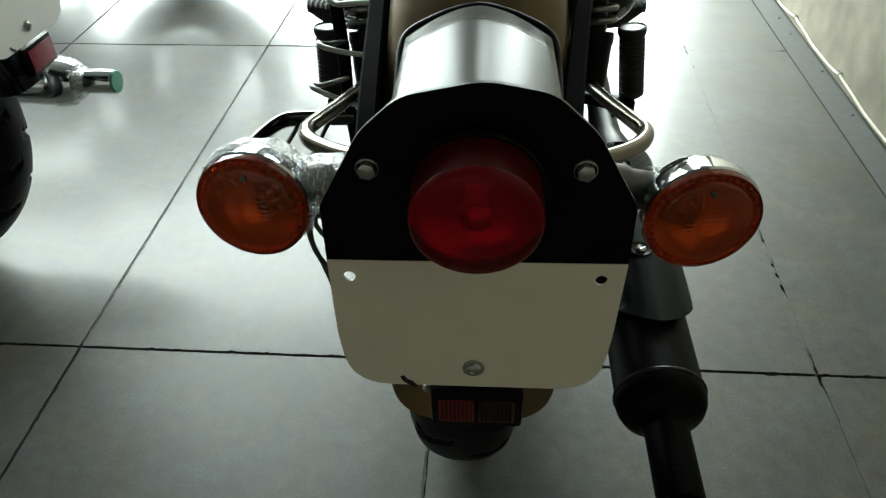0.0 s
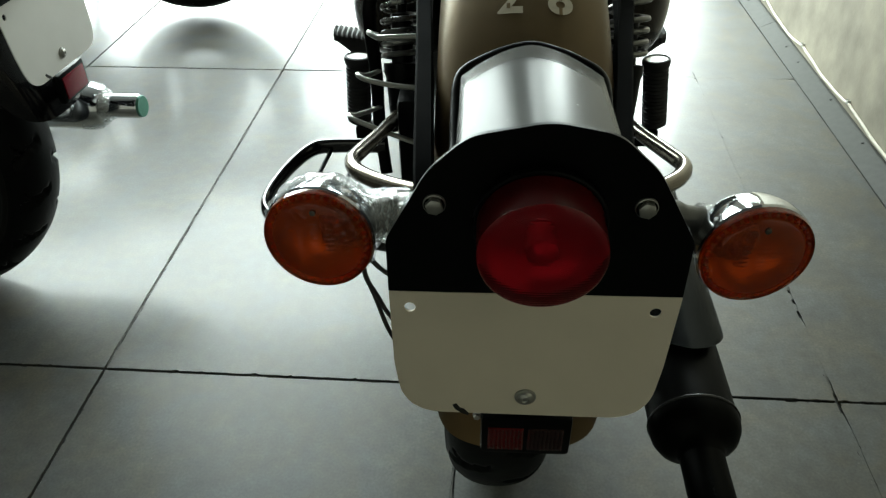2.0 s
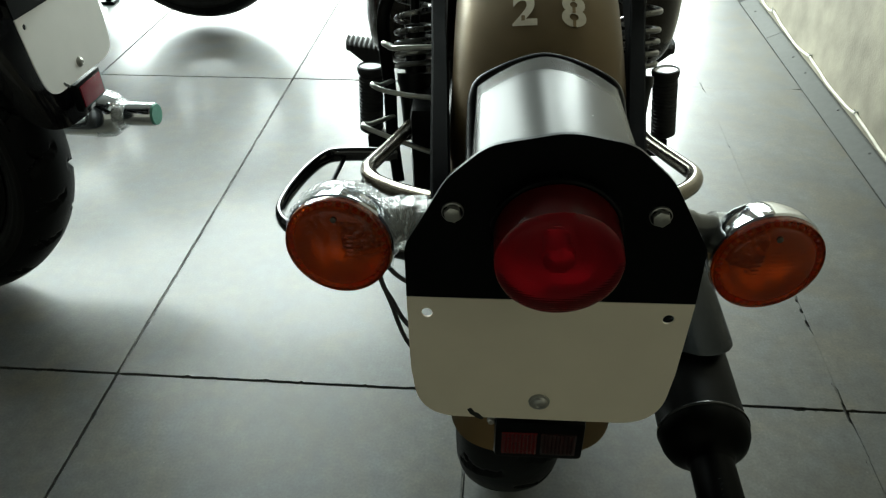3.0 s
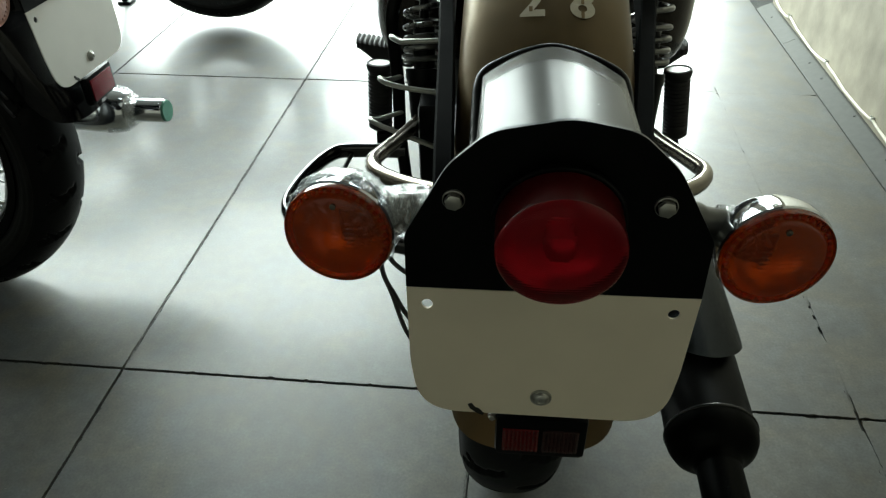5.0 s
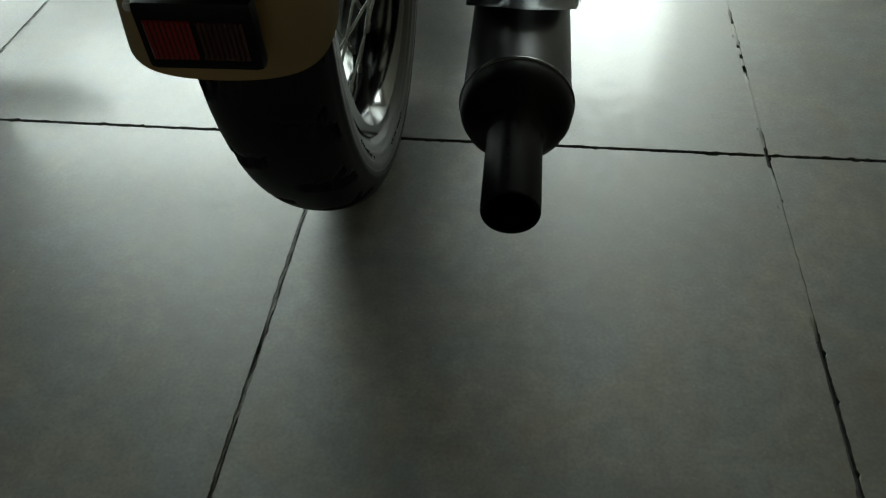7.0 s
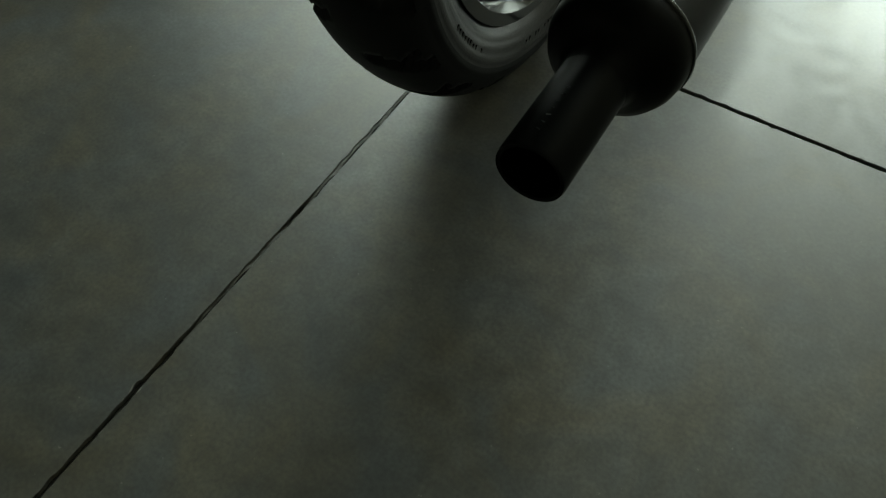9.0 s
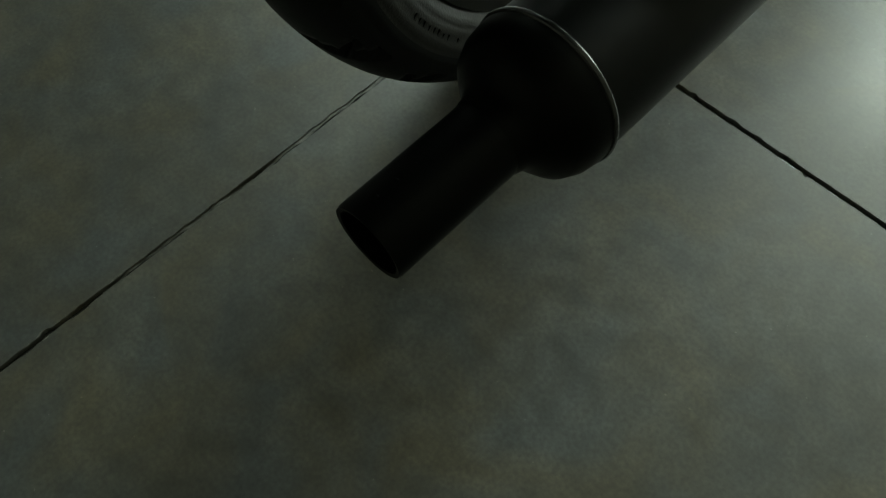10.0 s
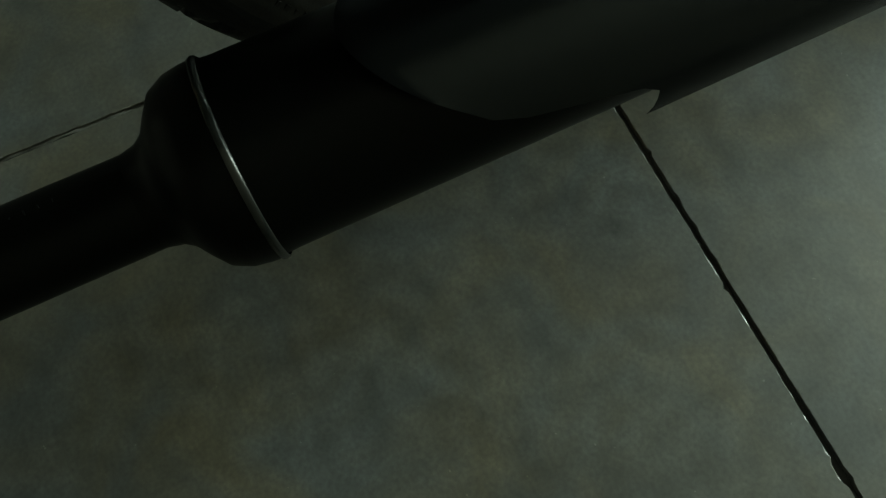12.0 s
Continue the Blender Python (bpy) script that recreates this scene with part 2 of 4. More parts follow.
def solid(name, bm, mat, label, category="", group="", kind="", m=None, sharp=38):
    ob = new(name, mesh_of(name, bm, mat, sharp))
    if m is not None:
        ob.matrix_world = m
    return tagged(ob, label, category, group, kind)


def box(bm, c, s, bevel=0.0, turn=None):
    m = Matrix.Translation(c) @ (turn or Matrix()) @ Matrix.Diagonal((*s, 1))
    r = bmesh.ops.create_cube(bm, size=1, matrix=m)
    if bevel:
        es = {e for v in r["verts"] for e in v.link_edges}
        bmesh.ops.bevel(bm, geom=list(es), offset=bevel, segments=2, profile=0.6, affect="EDGES")
    return bm


def smooth_path(pts, steps=8):
    """A smooth line through the points."""
    p = [Vector(q) for q in pts]
    p = [2 * p[0] - p[1]] + p + [2 * p[-1] - p[-2]]
    out = []
    for i in range(1, len(p) - 2):
        for k in range(steps):
            t = k / steps
            a, b, c, d = p[i - 1:i + 3]
            out.append(0.5 * (2 * b + (c - a) * t + (2 * a - 5 * b + 4 * c - d) * t * t + (3 * b - a - 3 * c + d) * t ** 3))
    return out + [p[-2]]


def sweep(bm, path, r, n=12, flat=1.0, up=None, caps=True):
    """A round (or flattened) bar along a line. r may be a number or one number a point."""
    path = [Vector(q) for q in path]
    rings = []
    last = None
    for i, q in enumerate(path):
        d = (path[min(i + 1, len(path) - 1)] - path[max(i - 1, 0)]).normalized()
        if up is not None:
            side = d.cross(Vector(up)).normalized()
        else:
            side = (last - d * last.dot(d)).normalized() if last else d.orthogonal().normalized()
        last = side
        nor = side.cross(d).normalized()
        rr = r[i] if isinstance(r, (list, tuple)) else r
        rings.append([bm.verts.new(q + side * (rr * flat * math.cos(2 * math.pi * k / n)) + nor * (rr * math.sin(2 * math.pi * k / n))) for k in range(n)])
    for a, b in zip(rings, rings[1:]):
        for k in range(n):
            bm.faces.new((a[k], a[(k + 1) % n], b[(k + 1) % n], b[k]))
    if caps:
        bm.faces.new(rings[0][::-1])
        bm.faces.new(rings[-1])
    return bm


def lathe(bm, profile, origin, axis, n=32, arc=(0.0, 360.0), start=None, caps=False):
    """Turns a profile of (along the axis, radius) round an axis."""
    o, ax = Vector(origin), Vector(axis).normalized()
    u = Vector(start).normalized() if start else ax.orthogonal().normalized()
    w = ax.cross(u)
    full = abs(arc[1] - arc[0]) >= 359.9
    cols = n if full else n + 1
    rows = []
    for a, r in profile:
        if r < 1e-6:
            rows.append([bm.verts.new(o + ax * a)])
            continue
        row = []
        for k in range(cols):
            t = radians(arc[0] + (arc[1] - arc[0]) * k / n)
            row.append(bm.verts.new(o + ax * a + (u * math.cos(t) + w * math.sin(t)) * r))
        rows.append(row)
    for p, q in zip(rows, rows[1:]):
        for k in range(n):
            j = (k + 1) % cols
            if len(p) == 1 and len(q) == 1:
                continue
            if len(p) == 1:
                bm.faces.new((p[0], q[k], q[j]))
            elif len(q) == 1:
                bm.faces.new((p[k], q[0], p[j]))
            else:
                bm.faces.new((p[k], p[j], q[j], q[k]))
    return bm


def hexbolt(bm, c, axis, r, h, dome=0.3):
    """A washer with a hexagon head."""
    lathe(bm, [(0, 0), (0, r), (h * 0.3, r), (h * 0.36, r * 0.92)], c, axis, 24)
    lathe(bm, [(h * 0.3, r * 0.80), (h * 0.9, r * 0.80), (h, r * 0.68), (h + dome * 0.001, 0)], c, axis, 6)
    return bm


def sheet(bm, outer, holes, thick, place):
    """A flat sheet with holes, from its outline; place() maps (u, v, depth) into space."""
    edges = []
    for loop in [outer] + holes:
        vs = [bm.verts.new((u, v, 0)) for u, v in loop]
        edges += [bm.edges.new((vs[i], vs[(i + 1) % len(vs)])) for i in range(len(vs))]
    bmesh.ops.triangle_fill(bm, use_beauty=True, edges=edges)
    for f in list(bm.faces):
        c = f.calc_center_median()
        for h in holes:
            hx, hy = sum(p[0] for p in h) / len(h), sum(p[1] for p in h) / len(h)
            if math.hypot(c.x - hx, c.y - hy) < 0.8 * math.hypot(h[0][0] - hx, h[0][1] - hy):
                bm.faces.remove(f)
                break
    r = bmesh.ops.extrude_face_region(bm, geom=list(bm.faces))
    for v in r["geom"]:
        if isinstance(v, bmesh.types.BMVert):
            v.co.z = thick
    for v in bm.verts:
        v.co = place(*v.co)
    return bm


def ring2d(x, y, r, n=16):
    return [(x + r * math.cos(2 * math.pi * k / n), y + r * math.sin(2 * math.pi * k / n)) for k in range(n)]


def rounded(corners, n=6):
    """An outline with rounded corners from (x, y, radius)."""
    out = []
    for i, (x, y, r) in enumerate(corners):
        p, a, b = Vector((x, y)), Vector(corners[i - 1][:2]), Vector(corners[(i + 1) % len(corners)][:2])
        if r <= 0:
            out.append((x, y))
            continue
        d1, d2 = (a - p).normalized(), (b - p).normalized()
        half = d1.angle(d2) / 2
        t = r / math.tan(half)
        s, e = p + d1 * t, p + d2 * t
        for k in range(n + 1):
            f = k / n
            q = s * (1 - f) ** 2 + p * 2 * f * (1 - f) + e * f * f
            out.append((q.x, q.y))
    return out

# ---------------------------------------------------------------- the showroom



def slab(name, x0, x1, y0, y1, z0, z1, mat, label, category="wall"):
    bm = bmesh.new()
    box(bm, ((x0 + x1) / 2, (y0 + y1) / 2, (z0 + z1) / 2), (x1 - x0, y1 - y0, z1 - z0))
    return solid(name, bm, mat, label, category, kind="structure")


slab("wall_east", WALL_X, WALL_X + 0.2, BACK_Y, STUB_Y, -0.1, TOP_Z, M["plaster"], "unevenly stained beige cement plaster wall beside the bikes")
slab("wall_return", WALL_X + 0.2, EAST_X, STUB_Y - 0.2, STUB_Y, -0.1, TOP_Z, M["plaster"], "plain beige plaster wall closing the showroom")
slab("wall_far_east", EAST_X, EAST_X + 0.2, STUB_Y - 0.2, FRONT_Y, -0.1, TOP_Z, M["plaster"], "plain beige plaster wall closing the showroom")
slab("wall_west", LEFT_X - 0.2, LEFT_X, BACK_Y, FRONT_Y, -0.1, TOP_Z, M["fill_cut_wall"], "unseen plain wall closing the showroom, dark to cut bounced light")
slab("wall_south", LEFT_X, WALL_X, BACK_Y - 0.2, BACK_Y, -0.1, TOP_Z, M["grey_plaster"], "plain grey plaster wall at the back of the showroom")
slab("ceiling", LEFT_X - 0.2, EAST_X + 0.2, BACK_Y - 0.2, FRONT_Y + 0.25, TOP_Z, TOP_Z + 0.15, M["ceiling"], "unseen plain ceiling of the showroom, dark to cut bounced light", "ceiling")


def front_wall():
    """Wide shop windows with narrow plastered pillars between them."""
    y = FRONT_Y + 0.1
    spans = ((-3.50, -0.60), (0.00, 0.36), (0.39, 1.04))
    bm = bmesh.new()
    for x0, x1 in ((LEFT_X - 0.2, -3.50), (-0.60, 0.00), (0.36, 0.39), (1.04, EAST_X + 0.2)):
        box(bm, ((x0 + x1) / 2, y, 1.425), (x1 - x0, 0.2, 3.05))
    sills, heads = (0.14, 0.14, 0.24), (2.81, 2.81, 2.04)
    for (x0, x1), z0, z1 in zip(spans, sills, heads):
        box(bm, ((x0 + x1) / 2, y, (z1 + TOP_Z) / 2), (x1 - x0, 0.2, TOP_Z - z1))
        box(bm, ((x0 + x1) / 2, y, z0 / 2 - 0.05), (x1 - x0, 0.2, z0 + 0.1))
    solid("wall_north", bm, M["plaster"], "beige plaster front wall round the wide shop windows", "wall", kind="structure")
    for k, (x0, x1) in enumerate(spans):
        w = thing("window_%d" % (k + 1), "wide shop window with a dark metal frame", "window", kind="structure")
        bm = bmesh.new()
        for x in (x0 + 0.03, (x0 + x1) / 2, x1 - 0.03):
            box(bm, (x, y, (sills[k] + heads[k]) / 2), (0.06, 0.08, heads[k] - sills[k]), 0.004)
        for z in (sills[k] + 0.03, heads[k] - 0.03):
            box(bm, ((x0 + x1) / 2, y, z), (x1 - x0, 0.07, 0.06), 0.004)
        part("window_frame", bm, M["frame_metal"], w)


front_wall()


def skirting():
    bm = bmesh.new()
    y = BACK_Y
    while y < STUB_Y - 0.01:
        y1 = min(y + 1.195, STUB_Y)
        prof = [(0.889, -0.02), (0.890, 0.003), (0.934, 0.0235), (0.9365, 0.0245), (0.9435, 0.0245), (0.9435, -0.02)]
        a, b = ([bm.verts.new((x, yy, z)) for x, z in prof] for yy in (y + 0.0008, y1 - 0.0008))
        n = len(prof)
        for k in range(n):
            bm.faces.new((a[k], a[(k + 1) % n], b[(k + 1) % n], b[k]))
        bm.faces.new(a[::-1]), bm.faces.new(b)
        y = y1
    return solid("baseboard", bm, M["skirting"], "sloping grey tile skirting along the plaster wall", "skirting", kind="structure")


skirting()


def wall_cable():
    """A white flex tacked along the top of the skirting, sagging between its clips."""
    rnd = random.Random(4)
    clips = sorted([1.885, 1.705, 1.318, 0.953] + [0.953 - 0.37 * k + rnd.uniform(-0.02, 0.02) for k in range(1, 11)])
    bm = bmesh.new()
    path = []
    for y, y2 in zip(clips, clips[1:]):
        s, g = rnd.uniform(0.010, 0.014), rnd.uniform(-0.0015, 0.0015)
        for f in (0, 0.06, 0.2, 0.35, 0.55, 0.75, 0.93):
            z = 0.049 - s * math.sin(math.pi * f ** 0.75) + g * math.sin(5 * math.pi * f)
            path.append((0.9375, y + f * (y2 - y), z))
    sweep(bm, smooth_path(path, 3), 0.0034, 8)
    c = thing("wall_cable", "white electric cable tacked along the foot of the wall", "cable")
    part("flex", bm, M["cable"], c)
    for y in clips:
        bm = bmesh.new()
        box(bm, (0.9380, y, 0.050), (0.009, 0.007, 0.010), 0.001)
        lathe(bm, [(0, 0.0022), (0.004, 0.0022), (0.005, 0)], (0.9345, y, 0.058), (-1, 0, 0), 8)
        part("clip", bm, M["steel"], c, "small metal cable clip")


wall_cable()


def skirting_nails():
    for x, y in ((0.912, 1.80), (0.920, 1.39), (0.920, 1.275), (0.9285, 1.028), (0.926, 0.80), (0.922, 0.46)):
        bm = bmesh.new()
        lathe(bm, [(0, 0.0038), (0.0012, 0.0032), (0.0016, 0)], (x, y, 0.003 + (x - 0.890) * 0.466), (-0.42, 0, 0.9), 10)
        solid("nail", bm, M["grime"], "small dark nail head in the sloping skirting", "nail", "nails in the skirting")


skirting_nails()

# ---------------------------------------------------------------- motorcycles
# Local axes of a motorcycle: x to its right, y ahead, z up, from the foot of the rear wheel.
WZ = 0.328


def tyre(bm, y, radius, half, grooves=24, cut=0.0070):
    """A tyre with a rounded crown and curved grooves cut into its tread."""
    n, m = 360, 84
    rows = []
    for i in range(n):
        a = 2 * math.pi * i / n
        row = []
        for j in range(m + 1):
            t = -1 + 2 * j / m
            ang = t * radians(128)
            sn, cs = math.sin(ang), math.cos(ang)
            x = half * math.copysign(abs(sn) ** 0.95, sn) * (1.0 if abs(t) < 0.7 else 1.0 - 0.35 * (abs(t) - 0.7))
            r = (radius - 0.052) + 0.052 * cs ** 0.82 if cs > 0 else (radius - 0.052) + 0.055 * cs
            u = ang / radians(72)
            if abs(u) < 1.0:
                ph = (a * grooves / (2 * math.pi) + 0.45 * abs(u) ** 1.4 + (0.5 if u > 0 else 0.0)) % 1.0
                wide = 0.10 + 0.09 * abs(u)
                if 0.12 < abs(u) < 0.93 and ph < wide:
                    r -= cut * (0.8 + 0.5 * abs(u))
                ph2 = (a * grooves / (2 * math.pi) - 0.7 * abs(u) + (0.0 if u > 0 else 0.5)) % 1.0
                if 0.45 < abs(u) < 0.8 and ph2 < 0.09:
                    r -= cut
            if 0.605 < abs(t) < 0.65:
                x *= 1.020
            elif 0.70 < abs(t) < 0.725 or 0.80 < abs(t) < 0.825 or 0.88 < abs(t) < 0.90:
                x *= 1.014
            row.append(bm.verts.new((x, y - r * math.cos(a), radius + r * math.sin(a))))
        rows.append(row)
    for i in range(n):
        p, q = rows[i], rows[(i + 1) % n]
        for j in range(m):
            bm.faces.new((p[j], p[j + 1], q[j + 1], q[j]))
    return bm


def spoked_wheel(parent, y, radius, half, grooves=22):
    """hub > tyre, rim, spokes with their nipples."""
    bm = bmesh.new()
    c = (0, y, radius)
    lathe(bm, [(-0.075, 0.0), (-0.075, 0.012), (-0.06, 0.03), (-0.05, 0.066), (-0.045, 0.066), (-0.04, 0.03), (0.03, 0.03),
               (0.034, 0.085), (0.056, 0.088), (0.060, 0.080), (0.066, 0.03), (0.085, 0.016), (0.085, 0)], c, (1, 0, 0), 40)
    hub = part("wheel", bm, M["alloy"], parent, "spoked wheel with an alloy hub and a black tyre")
    ty = part("tyre", tyre(bmesh.new(), y, radius, half, grooves), M["rubber"], hub, "black treaded tyre", 55)
    ty.data.materials.append(M["sidewall"])
    for f in ty.data.polygons:
        if math.hypot(f.center.y - y, f.center.z - radius) < radius - 0.044:
            f.material_index = 1
    bm = bmesh.new()
    rnd = random.Random(21)
    ang = 0.765 * radians(128)
    rr, wide = radius - 0.052 + 0.055 * math.cos(ang), half * math.sin(ang) ** 0.95 * (1.0 - 0.35 * 0.065)
    for start, count in ((0.15, 16), (1.35, 9), (2.5, 14), (3.4, 18), (4.75, 12), (5.5, 10)):
        for k in range(count):
            a = start + k * 0.030
            if rnd.random() < 0.2:
                continue
            turn = Matrix.Rotation(-a, 4, "X")
            for sx in (-1, 1):
                box(bm, (sx * wide, y - rr * math.cos(a), radius + rr * math.sin(a)), (0.0011, rnd.uniform(0.004, 0.008), rnd.uniform(0.0012, 0.004)), 0, turn)
    tagged(part("sidewall_marks", bm, M["sidewall"], ty), kind="stuff")
    bm = bmesh.new()
    r0 = radius - 0.104
    w = half * 0.78
    lathe(bm, [(-w + 0.004, r0 + 0.022), (-w - 0.002, r0 + 0.021), (-w - 0.003, r0 + 0.008), (-w + 0.004, r0), (-w + 0.016, r0 - 0.006), (-0.008, r0 - 0.014), (0.008, r0 - 0.014),
               (w - 0.016, r0 - 0.006), (w - 0.004, r0), (w + 0.003, r0 + 0.008), (w + 0.002, r0 + 0.021), (w - 0.004, r0 + 0.022)], c, (1, 0, 0), 72)
    part("rim", bm, M["rim"], hub, "chromed steel rim")
    for k in range(36):
        a = 2 * math.pi * k / 36
        side = 1 if k % 2 else -1
        lean = radians(38) * (1 if (k // 2) % 2 else -1)
        hr, hx = (0.084, 0.045) if side > 0 else (0.062, -0.047)
        p0 = Vector((hx, y - hr * math.cos(a + lean), radius + hr * math.sin(a + lean)))
        p1 = Vector((side * 0.006, y - (r0 - 0.012) * math.cos(a), radius + (r0 - 0.012) * math.sin(a)))
        bm = bmesh.new()
        d = p1 - p0
        sweep(bm, [p0, p0 + d * 0.9], 0.0016, 6)
        sweep(bm, [p0 + d * 0.9, p0 + d * 0.98, p1], [0.0029, 0.0033, 0.0024], 6)
        part("spoke", bm, M["steel"], hub)
    return hub


def arc_sheet(bm, radius, a0, a1, half, drop, round_end=0.13, n=64, m=28, lift=0.0, cy=0.0, cz=WZ):
    """A mudguard: a crowned section carried round the wheel, with rounded ends."""
    rows = []
    for i in range(n + 1):
        row = []
        for j in range(m + 1):
            u = -1 + 2 * j / m
            e = round_end * (1 - math.sqrt(max(0.0, 1 - abs(u) ** 3.2)))
            a = (a0 + e) + (a1 - e * 0.3 - a0 - e) * i / n
            x = half * (0.955 + 0.045 * min(1.0, 4.0 * i / n)) * math.sin(u * math.pi / 2 * 0.96)
            r = radius + lift - 0.60 * drop * (1 - math.cos(u * math.pi / 2 * 0.96)) - 0.44 * drop * abs(u) ** 6
            row.append(bm.verts.new((x, cy - r * math.cos(a), cz + r * math.sin(a))))
        rows.append(row)
    for p, q in zip(rows, rows[1:]):
        for j in range(m):
            bm.faces.new((p[j], p[j + 1], q[j + 1], q[j]))
    return bm


FR = 0.402


def on_fender(x, s, lift):
    """A place on the rear mudguard: x across, s along the crown from its tail, in metres."""
    a = s / FR
    u = math.asin(max(-1, min(1, x / 0.0785)))
    r = FR + lift - 0.60 * 0.050 * (1 - math.cos(u)) - 0.44 * 0.050 * abs(u / (math.pi / 2 * 0.96)) ** 6
    return Vector((x, -r * math.cos(a), WZ + r * math.sin(a)))


def plate_assembly(root, plate_mat, plate_label):
    lean = lambda v: -0.4035 - 0.062 * (0.64 - v)

    def place(u, v, d):
        return Vector((u, lean(v) - d, v))

    hole = [ring2d(-0.087, 0.558, 0.0042), ring2d(0.087, 0.558, 0.0042)]
    bm = bmesh.new()
    out = rounded([(-0.1015, 0.5720, 0), (-0.1005, 0.505, 0), (-0.0945, 0.4522, 0.036), (0.0945, 0.4508, 0.036), (0.1005, 0.505, 0), (0.1035, 0.5720, 0)], 10)
    sheet(bm, out, hole, 0.0016, place)
    plate = part("number_plate", bm, plate_mat, root, plate_label, 30)
    bm = bmesh.new()
    out = rounded([(-0.1015, 0.5725, 0), (0.1035, 0.5725, 0), (0.1035, 0.618, 0.018), (0.074, 0.669, 0.055), (0.046, 0.6945, 0.036), (0.005, 0.7025, 0.060), (-0.046, 0.6925, 0.036), (-0.072, 0.669, 0.055), (-0.1015, 0.616, 0.018)], 6)
    sheet(bm, out, [], 0.003, lambda u, v, d: place(u, v, d - 0.0014))
    br = part("plate_bracket", bm, M["black"], root, "black enamelled steel lamp bracket", 30)
    for x in (-0.068, 0.068):
        bm = bmesh.new()
        hexbolt(bm, place(x, 0.6445, 0.0014), (0, -1, 0), 0.0075, 0.006)
        part("bolt", bm, M["steel"], br)
    bm = bmesh.new()
    c = place(0.0, 0.4715, 0.0014)
    lathe(bm, [(0, 0.0), (0, 0.0084), (0.0012, 0.0082), (0.0016, 0.0066), (0.0030, 0.0062), (0.0042, 0.0046), (0.0046, 0.0028), (0.0036, 0.0020), (0.0036, 0.0)], c, (0, -1, 0), 24)
    part("bolt", bm, M["steel"], plate)
    bm = bmesh.new()
    out = [(u, v + 0.003) for u, v in ((-0.0565, 0.4575), (-0.0535, 0.459), (-0.0505, 0.4545), (-0.0475, 0.4535), (-0.0435, 0.4485), (-0.0445, 0.4465), (-0.049, 0.4485), (-0.0545, 0.4530))]
    sheet(bm, out, [], 0.0005, lambda u, v, d: place(u, v, d + 0.0016))
    part("chipped_paint", bm, M["grime"], plate, "black chip in the paint")
    # tail lamp
    c = Vector((0.001, lean(0.6315) - 0.001, 0.6315))
    ax = Vector((0, -1, -0.06)).normalized()
    bm = bmesh.new()
    lathe(bm, [(0, 0.0440), (0.005, 0.0442), (0.006, 0.0430), (0.006, 0.038), (0.002, 0.0)], c, ax, 56)
    lamp = part("tail_lamp", bm, M["black"], root, "round red tail lamp in a black ring")
    bm = bmesh.new()
    lathe(bm, [(0.003, 0.0417), (0.012, 0.0416), (0.024, 0.0415), (0.0340, 0.0413)], c, ax, 64)
    part("lens_collar", bm, M["red_collar"], lamp, "dark red side of the lens")
    bm = bmesh.new()
    lathe(bm, [(0.0340, 0.0413), (0.0365, 0.0410), (0.0382, 0.0402), (0.0394, 0.0389), (0.0402, 0.0372), (0.0412, 0.034), (0.0428, 0.028),
               (0.0442, 0.020), (0.0452, 0.012), (0.0457, 0.005), (0.0458, 0)], c, ax, 64)
    part("lens", bm, M["red_lens"], lamp, "ribbed red lens", 40)
    bm = bmesh.new()
    lathe(bm, [(0.0195, 0.0400), (0.014, 0.036), (0.009, 0.026), (0.006, 0.012), (0.005, 0.0)], c, ax, 40)
    part("lamp_bowl", bm, M["lamp_inside"], lamp)
    bm = bmesh.new()
    lathe(bm, [(0.004, 0.009), (0.016, 0.009), (0.022, 0.011), (0.028, 0.010), (0.032, 0.005), (0.033, 0)], c, ax, 20)
    part("bulb", bm, M["lamp_inside"], lamp)
    # reflector below the plate
    bm = bmesh.new()
    box(bm, (0.003, -0.412, 0.425), (0.074, 0.013, 0.046), 0.005)
    ref = part("reflector", bm, M["black"], root, "red reflector in a black plastic holder")
    if plate_mat == M["white_plate"]:
        bm = bmesh.new()
        box(bm, (0.003, -0.4185, 0.4245), (0.060, 0.004, 0.034), 0.001)
        part("reflector_lens", bm, M["bright_reflector"], ref)
        return
    # Left half coloured as lit, right half as unlit.
    for x, mat in ((-0.0135, M["lit_reflector"]), (0.0185, M["red_reflector"])):
        bm = bmesh.new()
        ribs, w, h = 9, 0.029, 0.027
        rows = []
        for k in range(ribs * 2 + 1):
            u, d = x - w / 2 + w * k / (ribs * 2), 0.0012 if k % 2 else 0.0
            rows.append([bm.verts.new((u, y, z)) for y, z in ((-0.4165, 0.4235 - h / 2), (-0.4195 - d, 0.4245 - h / 2), (-0.4195 - d, 0.4225 + h / 2), (-0.4165, 0.4235 + h / 2))])
        for p, q in zip(rows, rows[1:]):
            for k in range(3):
                bm.faces.new((p[k], p[k + 1], q[k + 1], q[k]))
        bm.faces.new(rows[0]), bm.faces.new(rows[-1][::-1])
        part("reflector_lens", bm, mat, ref, "ribbed red reflector lens", 10)
    bm = bmesh.new()
    hexbolt(bm, (-0.037, -0.410, 0.4415), (0, -1, 0), 0.0035, 0.004)
    part("bolt", bm, M["steel"], ref)


